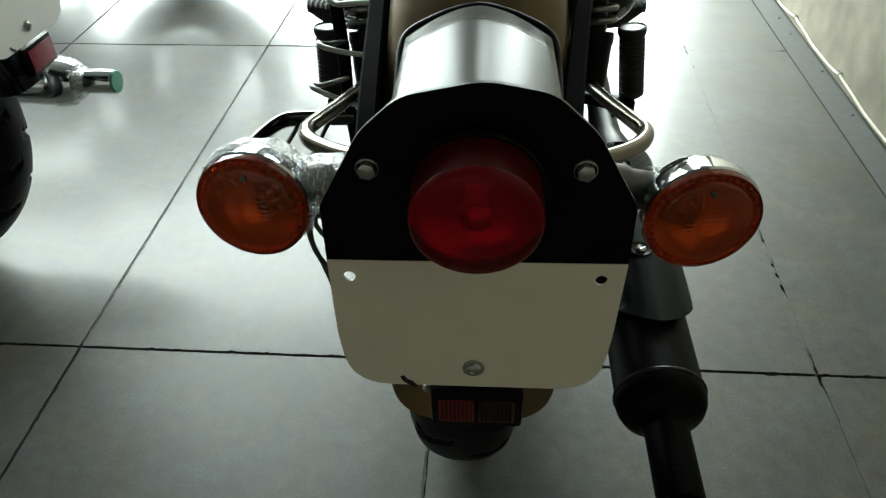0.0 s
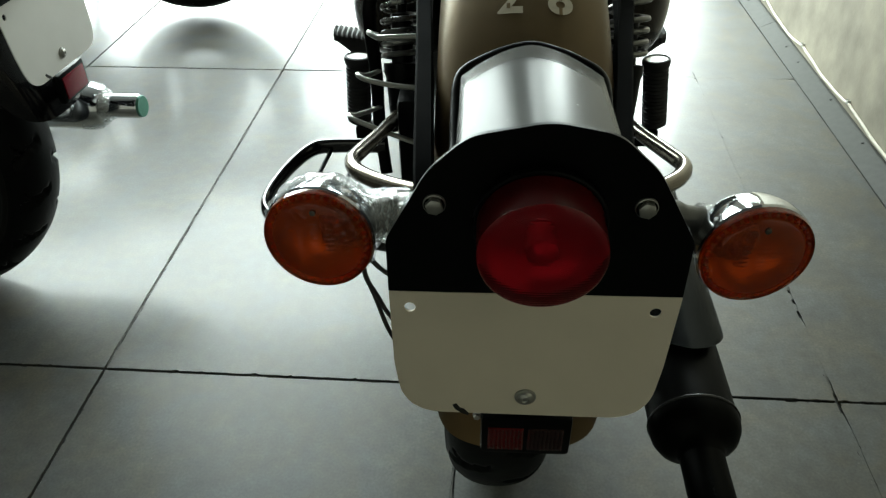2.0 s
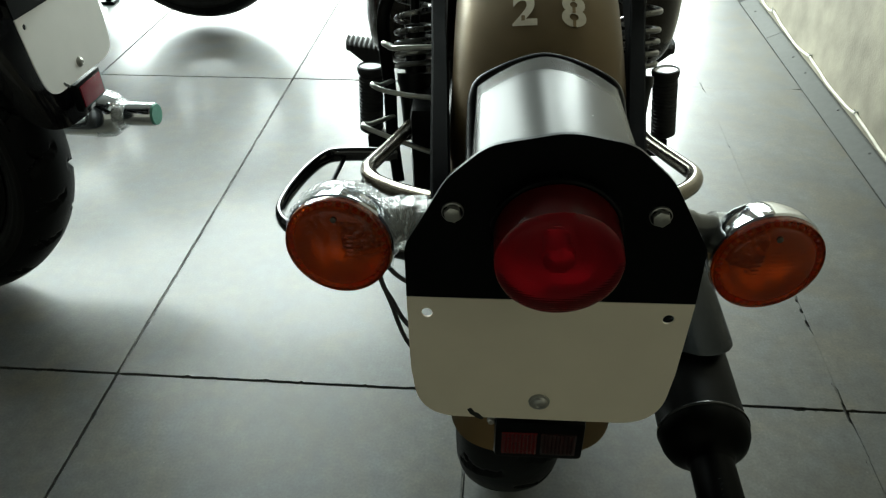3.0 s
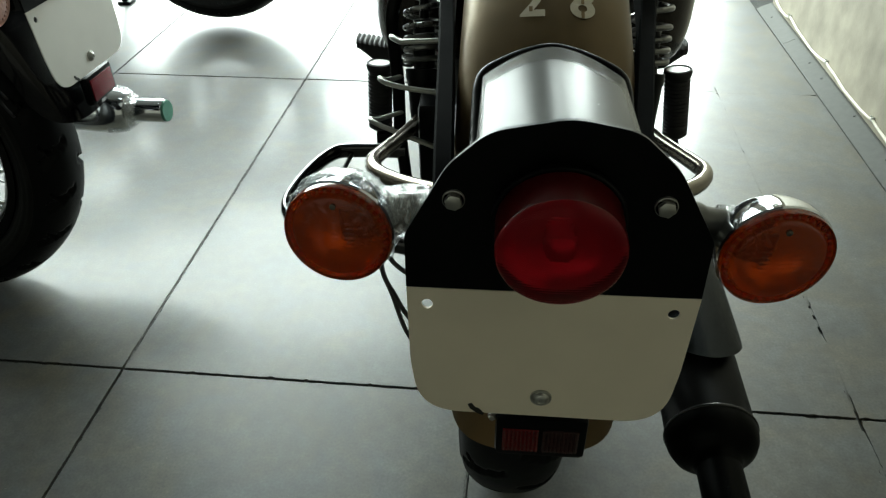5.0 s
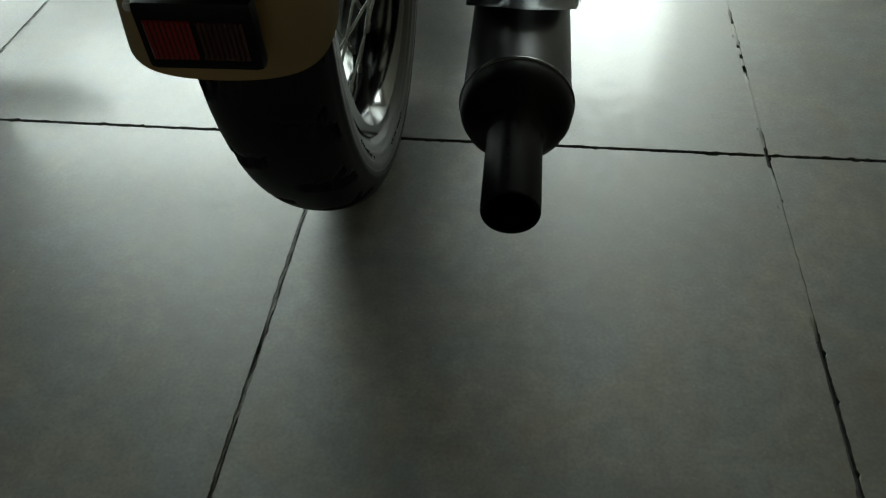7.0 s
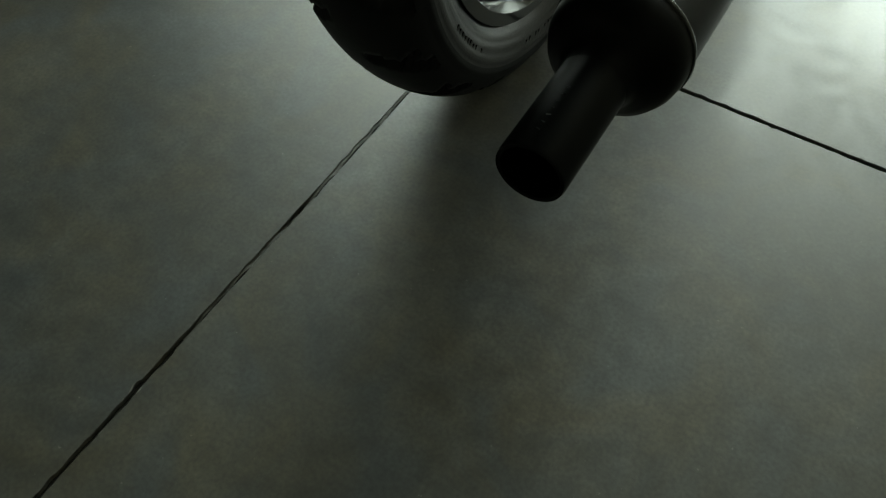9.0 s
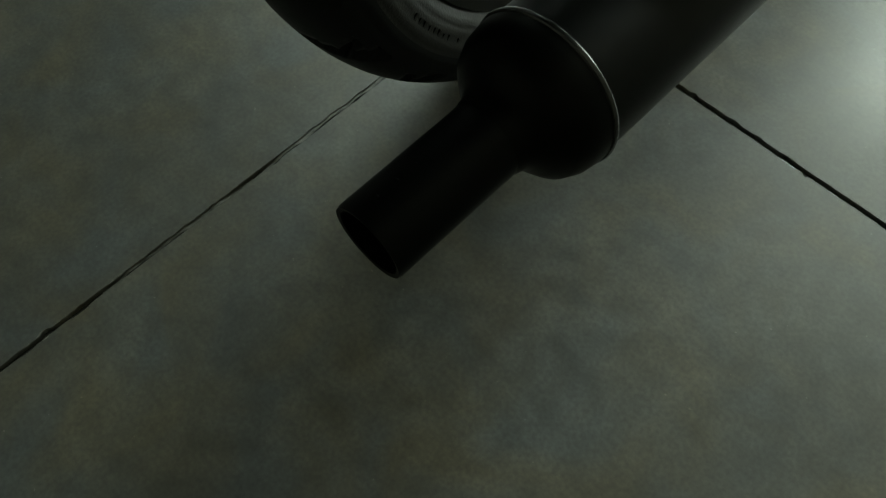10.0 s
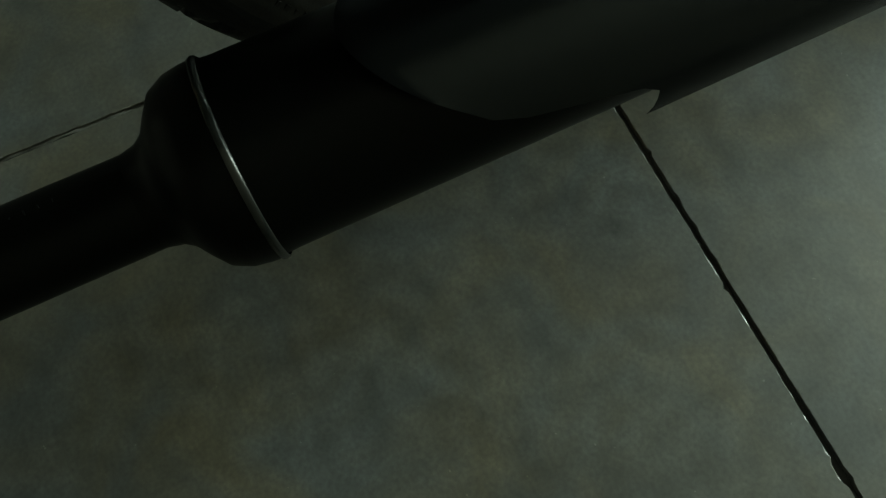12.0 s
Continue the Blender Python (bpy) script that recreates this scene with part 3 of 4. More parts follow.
def indicator(root, sx, lens_mat, film=True, lens_label="amber lens with a beaded rim"):
    """A round chromed turn lamp on its stalk, still in packing film."""
    c = Vector((-0.149, -0.388, 0.6065) if sx < 0 else (0.149, -0.388, 0.6005))
    ax = Vector((sx * 0.10, -1, 0.06 if sx < 0 else 0.0)).normalized()
    bm = bmesh.new()
    lathe(bm, [(-0.040, 0), (-0.0395, 0.008), (-0.036, 0.017), (-0.029, 0.0265), (-0.018, 0.0345), (-0.006, 0.0385), (0.004, 0.0395), (0.0055, 0.0385), (0.0045, 0.034)], c, ax, 48)
    bowl = part("indicator", bm, M["chrome"], root, "round chromed turn lamp with packing film")
    bm = bmesh.new()
    prof = [(0.002, 0.0384), (0.0098, 0.0384), (0.0112, 0.0380), (0.0106, 0.0372), (0.0095, 0.0366), (0.0095, 0.0322), (0.0122, 0.0308)]
    for k in range(30):
        r = 0.0300 - k * 0.001
        prof.append((0.0125 + 0.0032 * (1 - (r / 0.0300) ** 2), r))
    prof.append((0.0158, 0))
    lathe(bm, prof, c, ax, 96)
    # moulded prisms: level bars across the middle, rays towards the rim
    upv = (Vector((0, 0, 1)) - ax * ax.z).normalized()
    sdv = upv.cross(ax)
    for v in bm.verts:
        d = v.co - c
        p, q = d.dot(sdv), d.dot(upv)
        r = math.hypot(p, q)
        if r < 0.0295:
            t = math.atan2(q, p)
            bars = math.sin(q * 2 * math.pi / 0.0036) * (0.5 + 0.5 * math.cos(p * 2 * math.pi / 0.011))
            rays = math.sin(t * 30 + 2.5 * math.sin(t * 5)) * (0.5 + 0.5 * math.sin(r * 900))
            f = min(1.0, max(0.0, (r - 0.015) / 0.005))
            v.co += ax * (0.00038 * ((1 - f) * bars + f * 1.3 * rays))
    lens = part("lens", bm, lens_mat, bowl, lens_label, 45)
    bm = bmesh.new()
    lathe(bm, [(0.002, 0.0345), (-0.004, 0.030), (-0.009, 0.021), (-0.012, 0.010), (-0.0125, 0)], c, ax, 36)
    part("lamp_bowl", bm, M["lamp_inside"], bowl)
    bm = bmesh.new()
    u = ax.orthogonal().normalized()
    w = ax.cross(u)
    for k in range(36):
        t = 2 * math.pi * k / 36
        q = c + ax * 0.0092 + (u * math.cos(t) + w * math.sin(t)) * 0.0345
        lathe(bm, [(-0.001, 0.0021), (0.0008, 0.0019), (0.0018, 0.0011), (0.0021, 0)], q, ax, 8)
    part("beaded_rim", bm, lens_mat, lens, "", 60)
    up = (Vector((0, 0, 1)) - ax * ax.z).normalized()
    bm = bmesh.new()
    lathe(bm, [(-0.001, 0.0023), (0.0012, 0.0022), (0.0016, 0.0)], c + ax * 0.0132 + up * 0.0245, ax, 12)
    part("lens_screw", bm, M["champagne"], lens)
    bm = bmesh.new()
    base = Vector((sx * 0.060, -0.372, 0.616))
    tip = c - ax * 0.018
    sweep(bm, [base, base.lerp(tip, 0.45), base.lerp(tip, 0.5), tip], [0.0155, 0.0155, 0.0135, 0.0135], 20)
    part("stalk", bm, M["stalk"], bowl, "dark grey lamp stalk")
    if film:
        if sx < 0:
            bm = bmesh.new()
            prof = [(-0.047, 0.004), (-0.044, 0.016), (-0.038, 0.0255), (-0.026, 0.0345), (-0.012, 0.0402), (-0.004, 0.0412)]
            lathe(bm, prof, c, ax, 60)
            for v in bm.verts:
                d = v.co - c
                v.co = c + d * (1.012 + 0.06 * (noise.noise(v.co * 90) + 0.8 * noise.noise(v.co * 230)))
            part("packing_film", bm, M["film"], bowl, "crinkled clear packing film", 60)
        bm = bmesh.new()
        path = [base.lerp(tip, f) for f in ((0.3, 0.45, 0.6, 0.75, 0.9, 1.0) if sx < 0 else (0.62, 0.7, 0.8, 0.9, 1.0))]
        sweep(bm, smooth_path(path, 4), 0.0185 if sx < 0 else 0.0165, 22, caps=False)
        for v in bm.verts:
            n = noise.noise_vector(v.co * 120)
            v.co += Vector(n) * (0.0045 if sx < 0 else 0.002)
        part("stalk_film", bm, M["film"], bowl, "crinkled clear packing film", 60)


def exhaust(root, style):
    """Silencer with its end cone, tail pipe and pressed heat shield."""
    d = Vector((0.012, 1, 0.012)).normalized()
    o = Vector((0.1950, -0.2875 if style == "black" else -0.283, 0.2805))
    if style == "black":
        bm = bmesh.new()
        lathe(bm, [(0.0035, 0.0455), (0.004, 0.0466), (0.007, 0.0466), (0.012, 0.0463), (0.42, 0.0466), (0.47, 0.036), (0.52, 0.024), (0.60, 0.022)], o, d, 56)
        body = part("silencer", bm, M["matt_black"], root, "matt black exhaust silencer with a tail pipe")
        bm = bmesh.new()
        lathe(bm, [(0.0046, 0.0476), (-0.001, 0.0474), (-0.009, 0.0461), (-0.0175, 0.0420), (-0.0235, 0.0345), (-0.028, 0.0280), (-0.033, 0.0244), (-0.040, 0.0228)], o, d, 56)
        part("end_cone", bm, M["matt_black"], body)
        bm = bmesh.new()
        e = 0.1212
        lathe(bm, [(-0.036, 0.0226), (-e + 0.002, 0.0226), (-e, 0.0220), (-e + 0.0005, 0.0195), (-0.04, 0.0195), (-0.038, 0)], o, d, 44)
        part("tail_pipe", bm, M["matt_black"], body, "open black tail pipe")
        bm = bmesh.new()
        lathe(bm, [(0.0028, 0.0470), (0.0036, 0.0485), (0.0050, 0.0489), (0.0064, 0.0485), (0.0072, 0.0475)], o, d, 64)
        part("seam_bead", bm, M["seam"], body, "glossy rolled seam")
        bm = bmesh.new()
        rnd = random.Random(5)
        for k in range(7):
            q = o - d * (0.070 + k * 0.0062) + Vector((-0.004, 0, 0.02225))
            box(bm, q, (0.0030 * rnd.uniform(0.5, 1.0), 0.0008, 0.0006), 0, Euler((0, -0.17, rnd.uniform(-0.3, 0.3))).to_matrix().to_4x4())
        part("stamped_marks", bm, M["shield"], body)
        # heat shield
        bm = bmesh.new()
        n, m = 44, 30
        grid = []
        for i in range(n + 1):
            f = i / n
            row = []
            for j in range(m + 1):
                u = -1 + 2 * j / m
                phi = u * radians(84) + radians(12)
                deg = math.degrees(phi)
                back = 0.062 + 0.0997 * (1 - math.cos(phi)) + 0.003 * min(1.0, max(0.0, -deg / 20)) - 0.001 * min(1.0, max(0.0, (deg - 20) / 20))
                if deg > 56:
                    k = min(1.0, (deg - 56) / 22)
                    back = 0.105 + 0.0765 * k * k * (3 - 2 * k) - 0.003 * max(0.0, (deg - 84) / 12) ** 2
                stand = min(1.0, max(0.0, (deg - 25) / 45))
                s = back + (0.42 - back) * f
                ang = radians(90) - phi
                r = 0.0560 - 0.001 * f + 0.0020 * stand * stand * (3 - 2 * stand)
                side = Vector((math.cos(ang), 0, math.sin(ang)))
                row.append(bm.verts.new(o + d * s + side * r))
            grid.append(row)
        for p, q in zip(grid, grid[1:]):
            for j in range(m):
                bm.faces.new((p[j], p[j + 1], q[j + 1], q[j]))
        bmesh.ops.solidify(bm, geom=list(bm.faces), thickness=0.0015)
        sh = part("heat_shield", bm, M["shield"], body, "satin dark steel heat shield")
        for s in (0.1795, 0.36):
            q = o + d * s + Vector((-0.003, 0, 0.0556))
            bm = bmesh.new()
            lathe(bm, [(0.0013, 0.0122), (0.0009, 0.0108), (0.0006, 0.0)], q, Vector((0, -0.012, 1)), 32)
            part("shield_dimple", bm, M["black"], sh)
            bm = bmesh.new()
            lathe(bm, [(-0.0016, 0.0134), (0.0010, 0.0132), (0.0018, 0.0128), (0.0018, 0.0124), (0.0012, 0.0121)], q, Vector((0, -0.012, 1)), 32)
            part("dimple_rim", bm, M["shield"], sh)
            bm = bmesh.new()
            lathe(bm, [(0.0, 0.0), (0.0, 0.0062), (0.002, 0.0062), (0.0042, 0.0043), (0.0032, 0.0027), (0.0032, 0)], q + Vector((0, 0, 0.0004)), Vector((0, 0, 1)), 18)
            part("shield_screw", bm, M["chrome"], sh)
    else:
        bm = bmesh.new()
        lathe(bm, [(-0.050, 0.018), (-0.048, 0.034), (-0.034, 0.041), (0.0, 0.0455), (0.40, 0.046), (0.47, 0.036), (0.6, 0.022)], o, d, 48)
        body = part("silencer", bm, M["chrome"], root, "chromed exhaust silencer in packing film")
        bm = bmesh.new()
        e = Vector((0, -1, 0.02)).normalized()
        q = o + Vector((0.004, 0.006, -0.002))
        lathe(bm, [(0.0, 0.0), (0.0, 0.026), (0.016, 0.030), (0.022, 0.024), (0.03, 0.0225), (0.120, 0.0225), (0.122, 0.0215), (0.122, 0.0)], q, e, 40)
        part("tail_pipe", bm, M["chrome"], body)
        bm = bmesh.new()
        lathe(bm, [(0.1205, 0.0205), (0.1245, 0.0205), (0.126, 0.0195), (0.126, 0)], q, e, 36)
        part("end_cap", bm, M["green_cap"], body, "green plastic end cap")
        bm = bmesh.new()
        lathe(bm, [(0.0, 0.046), (0.02, 0.046), (0.040, 0.042), (0.052, 0.034), (0.062, 0.026), (0.070, 0.0235)], q, e, 40)
        for v in bm.verts:
            v.co += Vector(noise.noise_vector(v.co * 50)) * 0.0025 + Vector(noise.noise_vector(v.co * 160)) * 0.0015
        part("packing_film", bm, M["film"], body, "crinkled clear packing film", 60)
    # head pipe towards the engine
    bm = bmesh.new()
    p = o + d * 0.58
    sweep(bm, smooth_path([p, p + d * 0.2, (0.17, 0.62, 0.30), (0.14, 0.86, 0.32), (0.08, 0.96, 0.44), (0.05, 0.93, 0.56)], 6), 0.0215, 16)
    part("head_pipe", bm, M["matt_black"] if style == "black" else M["chrome"], root)


def side_gear(root, paint):
    """Subframe rails, stays, shock absorbers, foot pegs, guard hoops and side boxes."""
    for sx in (-1, 1):
        bm = bmesh.new()
        inn, off = (0.0, 0.0) if sx < 0 else (0.012, 0.009)
        path = smooth_path([(sx * (0.078 - inn), -0.372, 0.590), (sx * (0.083 - inn), -0.30, 0.612), (sx * (0.092 - inn * 0.4 + off * 0.4), -0.15, 0.632), (sx * (0.1015 + off), 0.0, 0.648), (sx * (0.103 + off), 0.2, 0.70), (sx * 0.10, 0.42, 0.76)], 6)
        rings = []
        for q in path:
            rings.append([bm.verts.new(q + Vector((dx, 0, dz))) for dx, dz in ((-0.007, -0.024), (0.007, -0.024), (0.008, -0.022), (0.008, 0.013), (0.006, 0.016), (-0.006, 0.016), (-0.008, 0.013), (-0.008, -0.022))])
        for p, q in zip(rings, rings[1:]):
            for k in range(8):
                bm.faces.new((p[k], p[(k + 1) % 8], q[(k + 1) % 8], q[k]))
        bm.faces.new(rings[0][::-1]), bm.faces.new(rings[-1])
        part("subframe_rail", bm, M["rail"], root, "matt black box-section frame rail", 25)
        bm = bmesh.new()
        e = 0.0 if sx < 0 else 0.007
        path = smooth_path([(sx * 0.085, -0.285, 0.572), (sx * (0.125 - e * 0.5), -0.245, 0.556), (sx * (0.152 - e), -0.215, 0.548), (sx * (0.163 - e), -0.185, 0.542), (sx * (0.161 - e), -0.150, 0.532), (sx * (0.152 - e), -0.06, 0.504), (sx * (0.140 - e), 0.06, 0.470)], 6)
        sweep(bm, path, 0.0078, 16)
        part("grab_stay", bm, M["champagne"], root, "bent champagne-coloured metal stay")
        # shock absorber
        lo, hi = Vector((sx * 0.137, 0.045, 0.470)), Vector((sx * 0.141, 0.150, 0.735))
        dd = (hi - lo).normalized()
        bm = bmesh.new()
        lathe(bm, [(0.0, 0.0), (0.0, 0.017), (0.05, 0.0215), (0.055, 0.0235), (0.066, 0.0235), (0.067, 0.0135), (0.125, 0.0135), (0.127, 0.006), (0.26, 0.006), (0.262, 0.026), (0.29, 0.026), (0.295, 0.0)], lo, dd, 28)
        sh = part("shock_absorber", bm, M["black"], root, "black rear shock absorber with a grey spring")
        bm = bmesh.new()
        u = dd.orthogonal().normalized()
        w = dd.cross(u)
        path, s, k = [], 0.070, 0
        while s < 0.262:
            path.append(lo + dd * s + (u * math.cos(k * 0.3) + w * math.sin(k * 0.3)) * 0.0235)
            s += (0.0135 if s < 0.125 else 0.0255) * 0.3 / (2 * math.pi)
            k += 1
        sweep(bm, path, 0.0036, 8)
        part("spring", bm, M["spring"], sh, "grey steel coil spring")
        # swing arm and fender stay
        bm = bmesh.new()
        sweep(bm, [(sx * 0.112, -0.05, 0.322), (sx * 0.112, 0.06, 0.330), (sx * 0.10, 0.42, 0.36)], [0.017, 0.020, 0.024], 14, flat=0.7, up=(0, 0, 1))
        box(bm, (sx * 0.113, -0.045, 0.322), (0.010, 0.062, 0.044), 0.006)
        part("swing_arm", bm, M["black"], root)
        bm = bmesh.new()
        hexbolt(bm, (sx * 0.120, 0.0, WZ), (sx, 0, 0), 0.016, 0.016)
        part("axle_nut", bm, M["steel"], root)
        bm = bmesh.new()
        sweep(bm, smooth_path([(sx * 0.078, -0.305, 0.50), (sx * 0.100, -0.20, 0.43), (sx * 0.112, -0.03, 0.34)], 5), 0.0055, 10)
        part("mudguard_stay", bm, M["black"], root)
        # folded passenger peg
        p0, p1 = Vector((sx * 0.2255, 0.214, 0.370)), Vector((0.2145 if sx > 0 else -0.2215, 0.222, 0.470))
        pd = (p1 - p0).normalized()
        bm = bmesh.new()
        prof = [(0, 0.0), (0, 0.013), (0.004, 0.018)]
        for k in range(15):
            z = 0.008 + k * 0.0056
            prof += [(z, 0.0184), (z + 0.0028, 0.0184), (z + 0.0036, 0.0168), (z + 0.005, 0.0168)]
        prof += [(0.094, 0.0192), (0.100, 0.0206), (0.105, 0.0200), (0.106, 0.0172), (0.1035, 0.0165), (0.1035, 0)]
        lathe(bm, prof, p0, pd, 24)
        peg = part("passenger_peg", bm, M["grip"], root, "folded-up ribbed rubber foot peg")
        bm = bmesh.new()
        lathe(bm, [(0.1046, 0.0), (0.1044, 0.0166)], p0, pd, 24)
        part("peg_end", bm, M["peg_end"], peg, "metal peg end coloured pale for the window's reflection")
        bm = bmesh.new()
        box(bm, p0 + Vector((-sx * 0.012, -0.004, -0.014)), (0.034, 0.026, 0.028), 0.004)
        sweep(bm, [p0 + Vector((-sx * 0.02, 0, -0.015)), (sx * 0.13, 0.24, 0.36)], 0.009, 10)
        part("peg_bracket", bm, M["black"], peg)
        # rider peg
        bm = bmesh.new()
        q = Vector((-0.172 if sx < 0 else 0.149, 0.425, 0.405))
        rows = []
        for k in range(27):
            x = 0.012 + k * 0.0042
            rib = 0.003 if k % 2 else 0.0
            low = -0.020 if 3 < k < 19 else -0.020 + 0.0028 * (4 - k if k < 4 else k - 18)
            wide = (0.021 if k % 2 else 0.0225) * (0.8 if k in (0, 26) else 1.0)
            sect = ((-wide, 0.004), (-wide, 0.013), (-wide * 0.7, 0.0185 - rib), (wide * 0.7, 0.0185 - rib), (wide, 0.013), (wide, 0.004), (0.014, min(0.0, low)), (-0.014, min(0.0, low)))
            rows.append([bm.verts.new(q + Vector((sx * x, yy, zz + 0.0006 * k))) for yy, zz in sect])
        for p, r in zip(rows, rows[1:]):
            for k in range(8):
                bm.faces.new((p[k], p[(k + 1) % 8], r[(k + 1) % 8], r[k]))
        bm.faces.new(rows[0]), bm.faces.new(rows[-1][::-1])
        part("rider_peg", bm, M["grip"], root, "ribbed rubber foot peg")
        # side box
        bm = bmesh.new()
        bmesh.ops.create_uvsphere(bm, u_segments=36, v_segments=24, radius=1)
        for v in bm.verts:
            x, y, z = v.co
            f = lambda a: math.copysign(abs(a) ** 0.62, a)
            v.co = Vector((sx * 0.150 + f(x) * 0.080, 0.325 + f(y) * 0.135, 0.575 + f(z) * 0.115))
        part("side_box", bm, M["side_dark"], root, "rounded dark glossy side box")
    # chain case and brake on the left
    bm = bmesh.new()
    box(bm, (-0.121, 0.03, 0.447), (0.036, 0.09, 0.150), 0.010)
    box(bm, (-0.108, 0.02, 0.33), (0.030, 0.16, 0.085), 0.014)
    part("chain_case", bm, M["black"], root)
    # guard hoops on the left
    for (za, zb), out, ya in (((0.607, 0.603), 0.165, -0.03), ((0.545, 0.554), 0.181, -0.032), ((0.471, 0.503), 0.195, -0.035)):
        bm = bmesh.new()
        sweep(bm, smooth_path([(-0.098, ya, za), (-0.14, ya, (za + zb) / 2), (-out + 0.012, ya + 0.004, zb), (-out, ya + 0.018, zb), (-out + 0.004, ya + 0.05, zb - 0.016), (-0.172, 0.095, zb - 0.045)], 6), 0.0031, 10)
        part("guard_hoop", bm, M["steel"], root, "thin bent metal guard rod")
    bm = bmesh.new()
    sweep(bm, smooth_path([(-0.150, 0.17, 0.72), (-0.169, 0.11, 0.63), (-0.179, 0.094, 0.593), (-0.179, 0.094, 0.553), (-0.176, 0.094, 0.50), (-0.176, 0.092, 0.43), (-0.170, 0.085, 0.36)], 5), 0.0045, 12, flat=1.9, up=(0, 1, 0))
    part("guard_upright", bm, M["black"], root)
    bm = bmesh.new()
    path = smooth_path([(-0.13, -0.135, 0.398), (-0.20, -0.117, 0.40), (-0.270, -0.098, 0.40), (-0.297, -0.075, 0.40), (-0.304, -0.040, 0.40), (-0.294, 0.02, 0.40), (-0.274, 0.072, 0.40), (-0.248, 0.088, 0.40), (-0.17, 0.09, 0.40)], 6)
    sweep(bm, path, 0.011, 14, flat=0.55, up=(0, 0, 1))
    hoop = part("foot_guard", bm, M["gloss_black"], root, "glossy black foot guard hoop")
    for a, b in (((-0.245, 0.085, 0.396), (-0.262, -0.098, 0.396)), ((-0.205, 0.088, 0.396), (-0.222, -0.108, 0.396))):
        bm = bmesh.new()
        sweep(bm, [a, b], 0.003, 8)
        part("guard_rod", bm, M["black"], hoop)
    # wires that hang below the left lamp
    for path in (((-0.100, -0.345, 0.595), (-0.128, -0.330, 0.552), (-0.134, -0.327, 0.525), (-0.127, -0.327, 0.494), (-0.111, -0.327, 0.440), (-0.078, -0.310, 0.40)),
                 ((-0.104, -0.340, 0.590), (-0.131, -0.332, 0.548), (-0.133, -0.330, 0.520), (-0.125, -0.329, 0.497), (-0.110, -0.327, 0.464), (-0.078, -0.310, 0.43)),
                 ((-0.098, -0.345, 0.585), (-0.122, -0.330, 0.558), (-0.128, -0.327, 0.537), (-0.111, -0.327, 0.517), (-0.078, -0.310, 0.49))):
        bm = bmesh.new()
        sweep(bm, smooth_path(path, 6), 0.0021, 8)
        part("cable", bm, M["grip"], root, "thin black cable")
    # silencer hanger on the right
    bm = bmesh.new()
    box(bm, (0.140, 0.045, 0.318), (0.012, 0.060, 0.055), 0.004)
    box(bm, (0.120, 0.04, 0.262), (0.018, 0.050, 0.085), 0.007)
    hexbolt(bm, (0.146, 0.03, 0.325), (0.3, -1, 0.2), 0.010, 0.010)
    part("silencer_hanger", bm, M["black"], root)
    bm = bmesh.new()
    for k in range(26):
        box(bm, (0.084, -0.06 + k * 0.0125, 0.262 - 0.0005 * k), (0.007, 0.0085, 0.012), 0.002)
    part("chain", bm, M["stalk"], root, "drive chain")


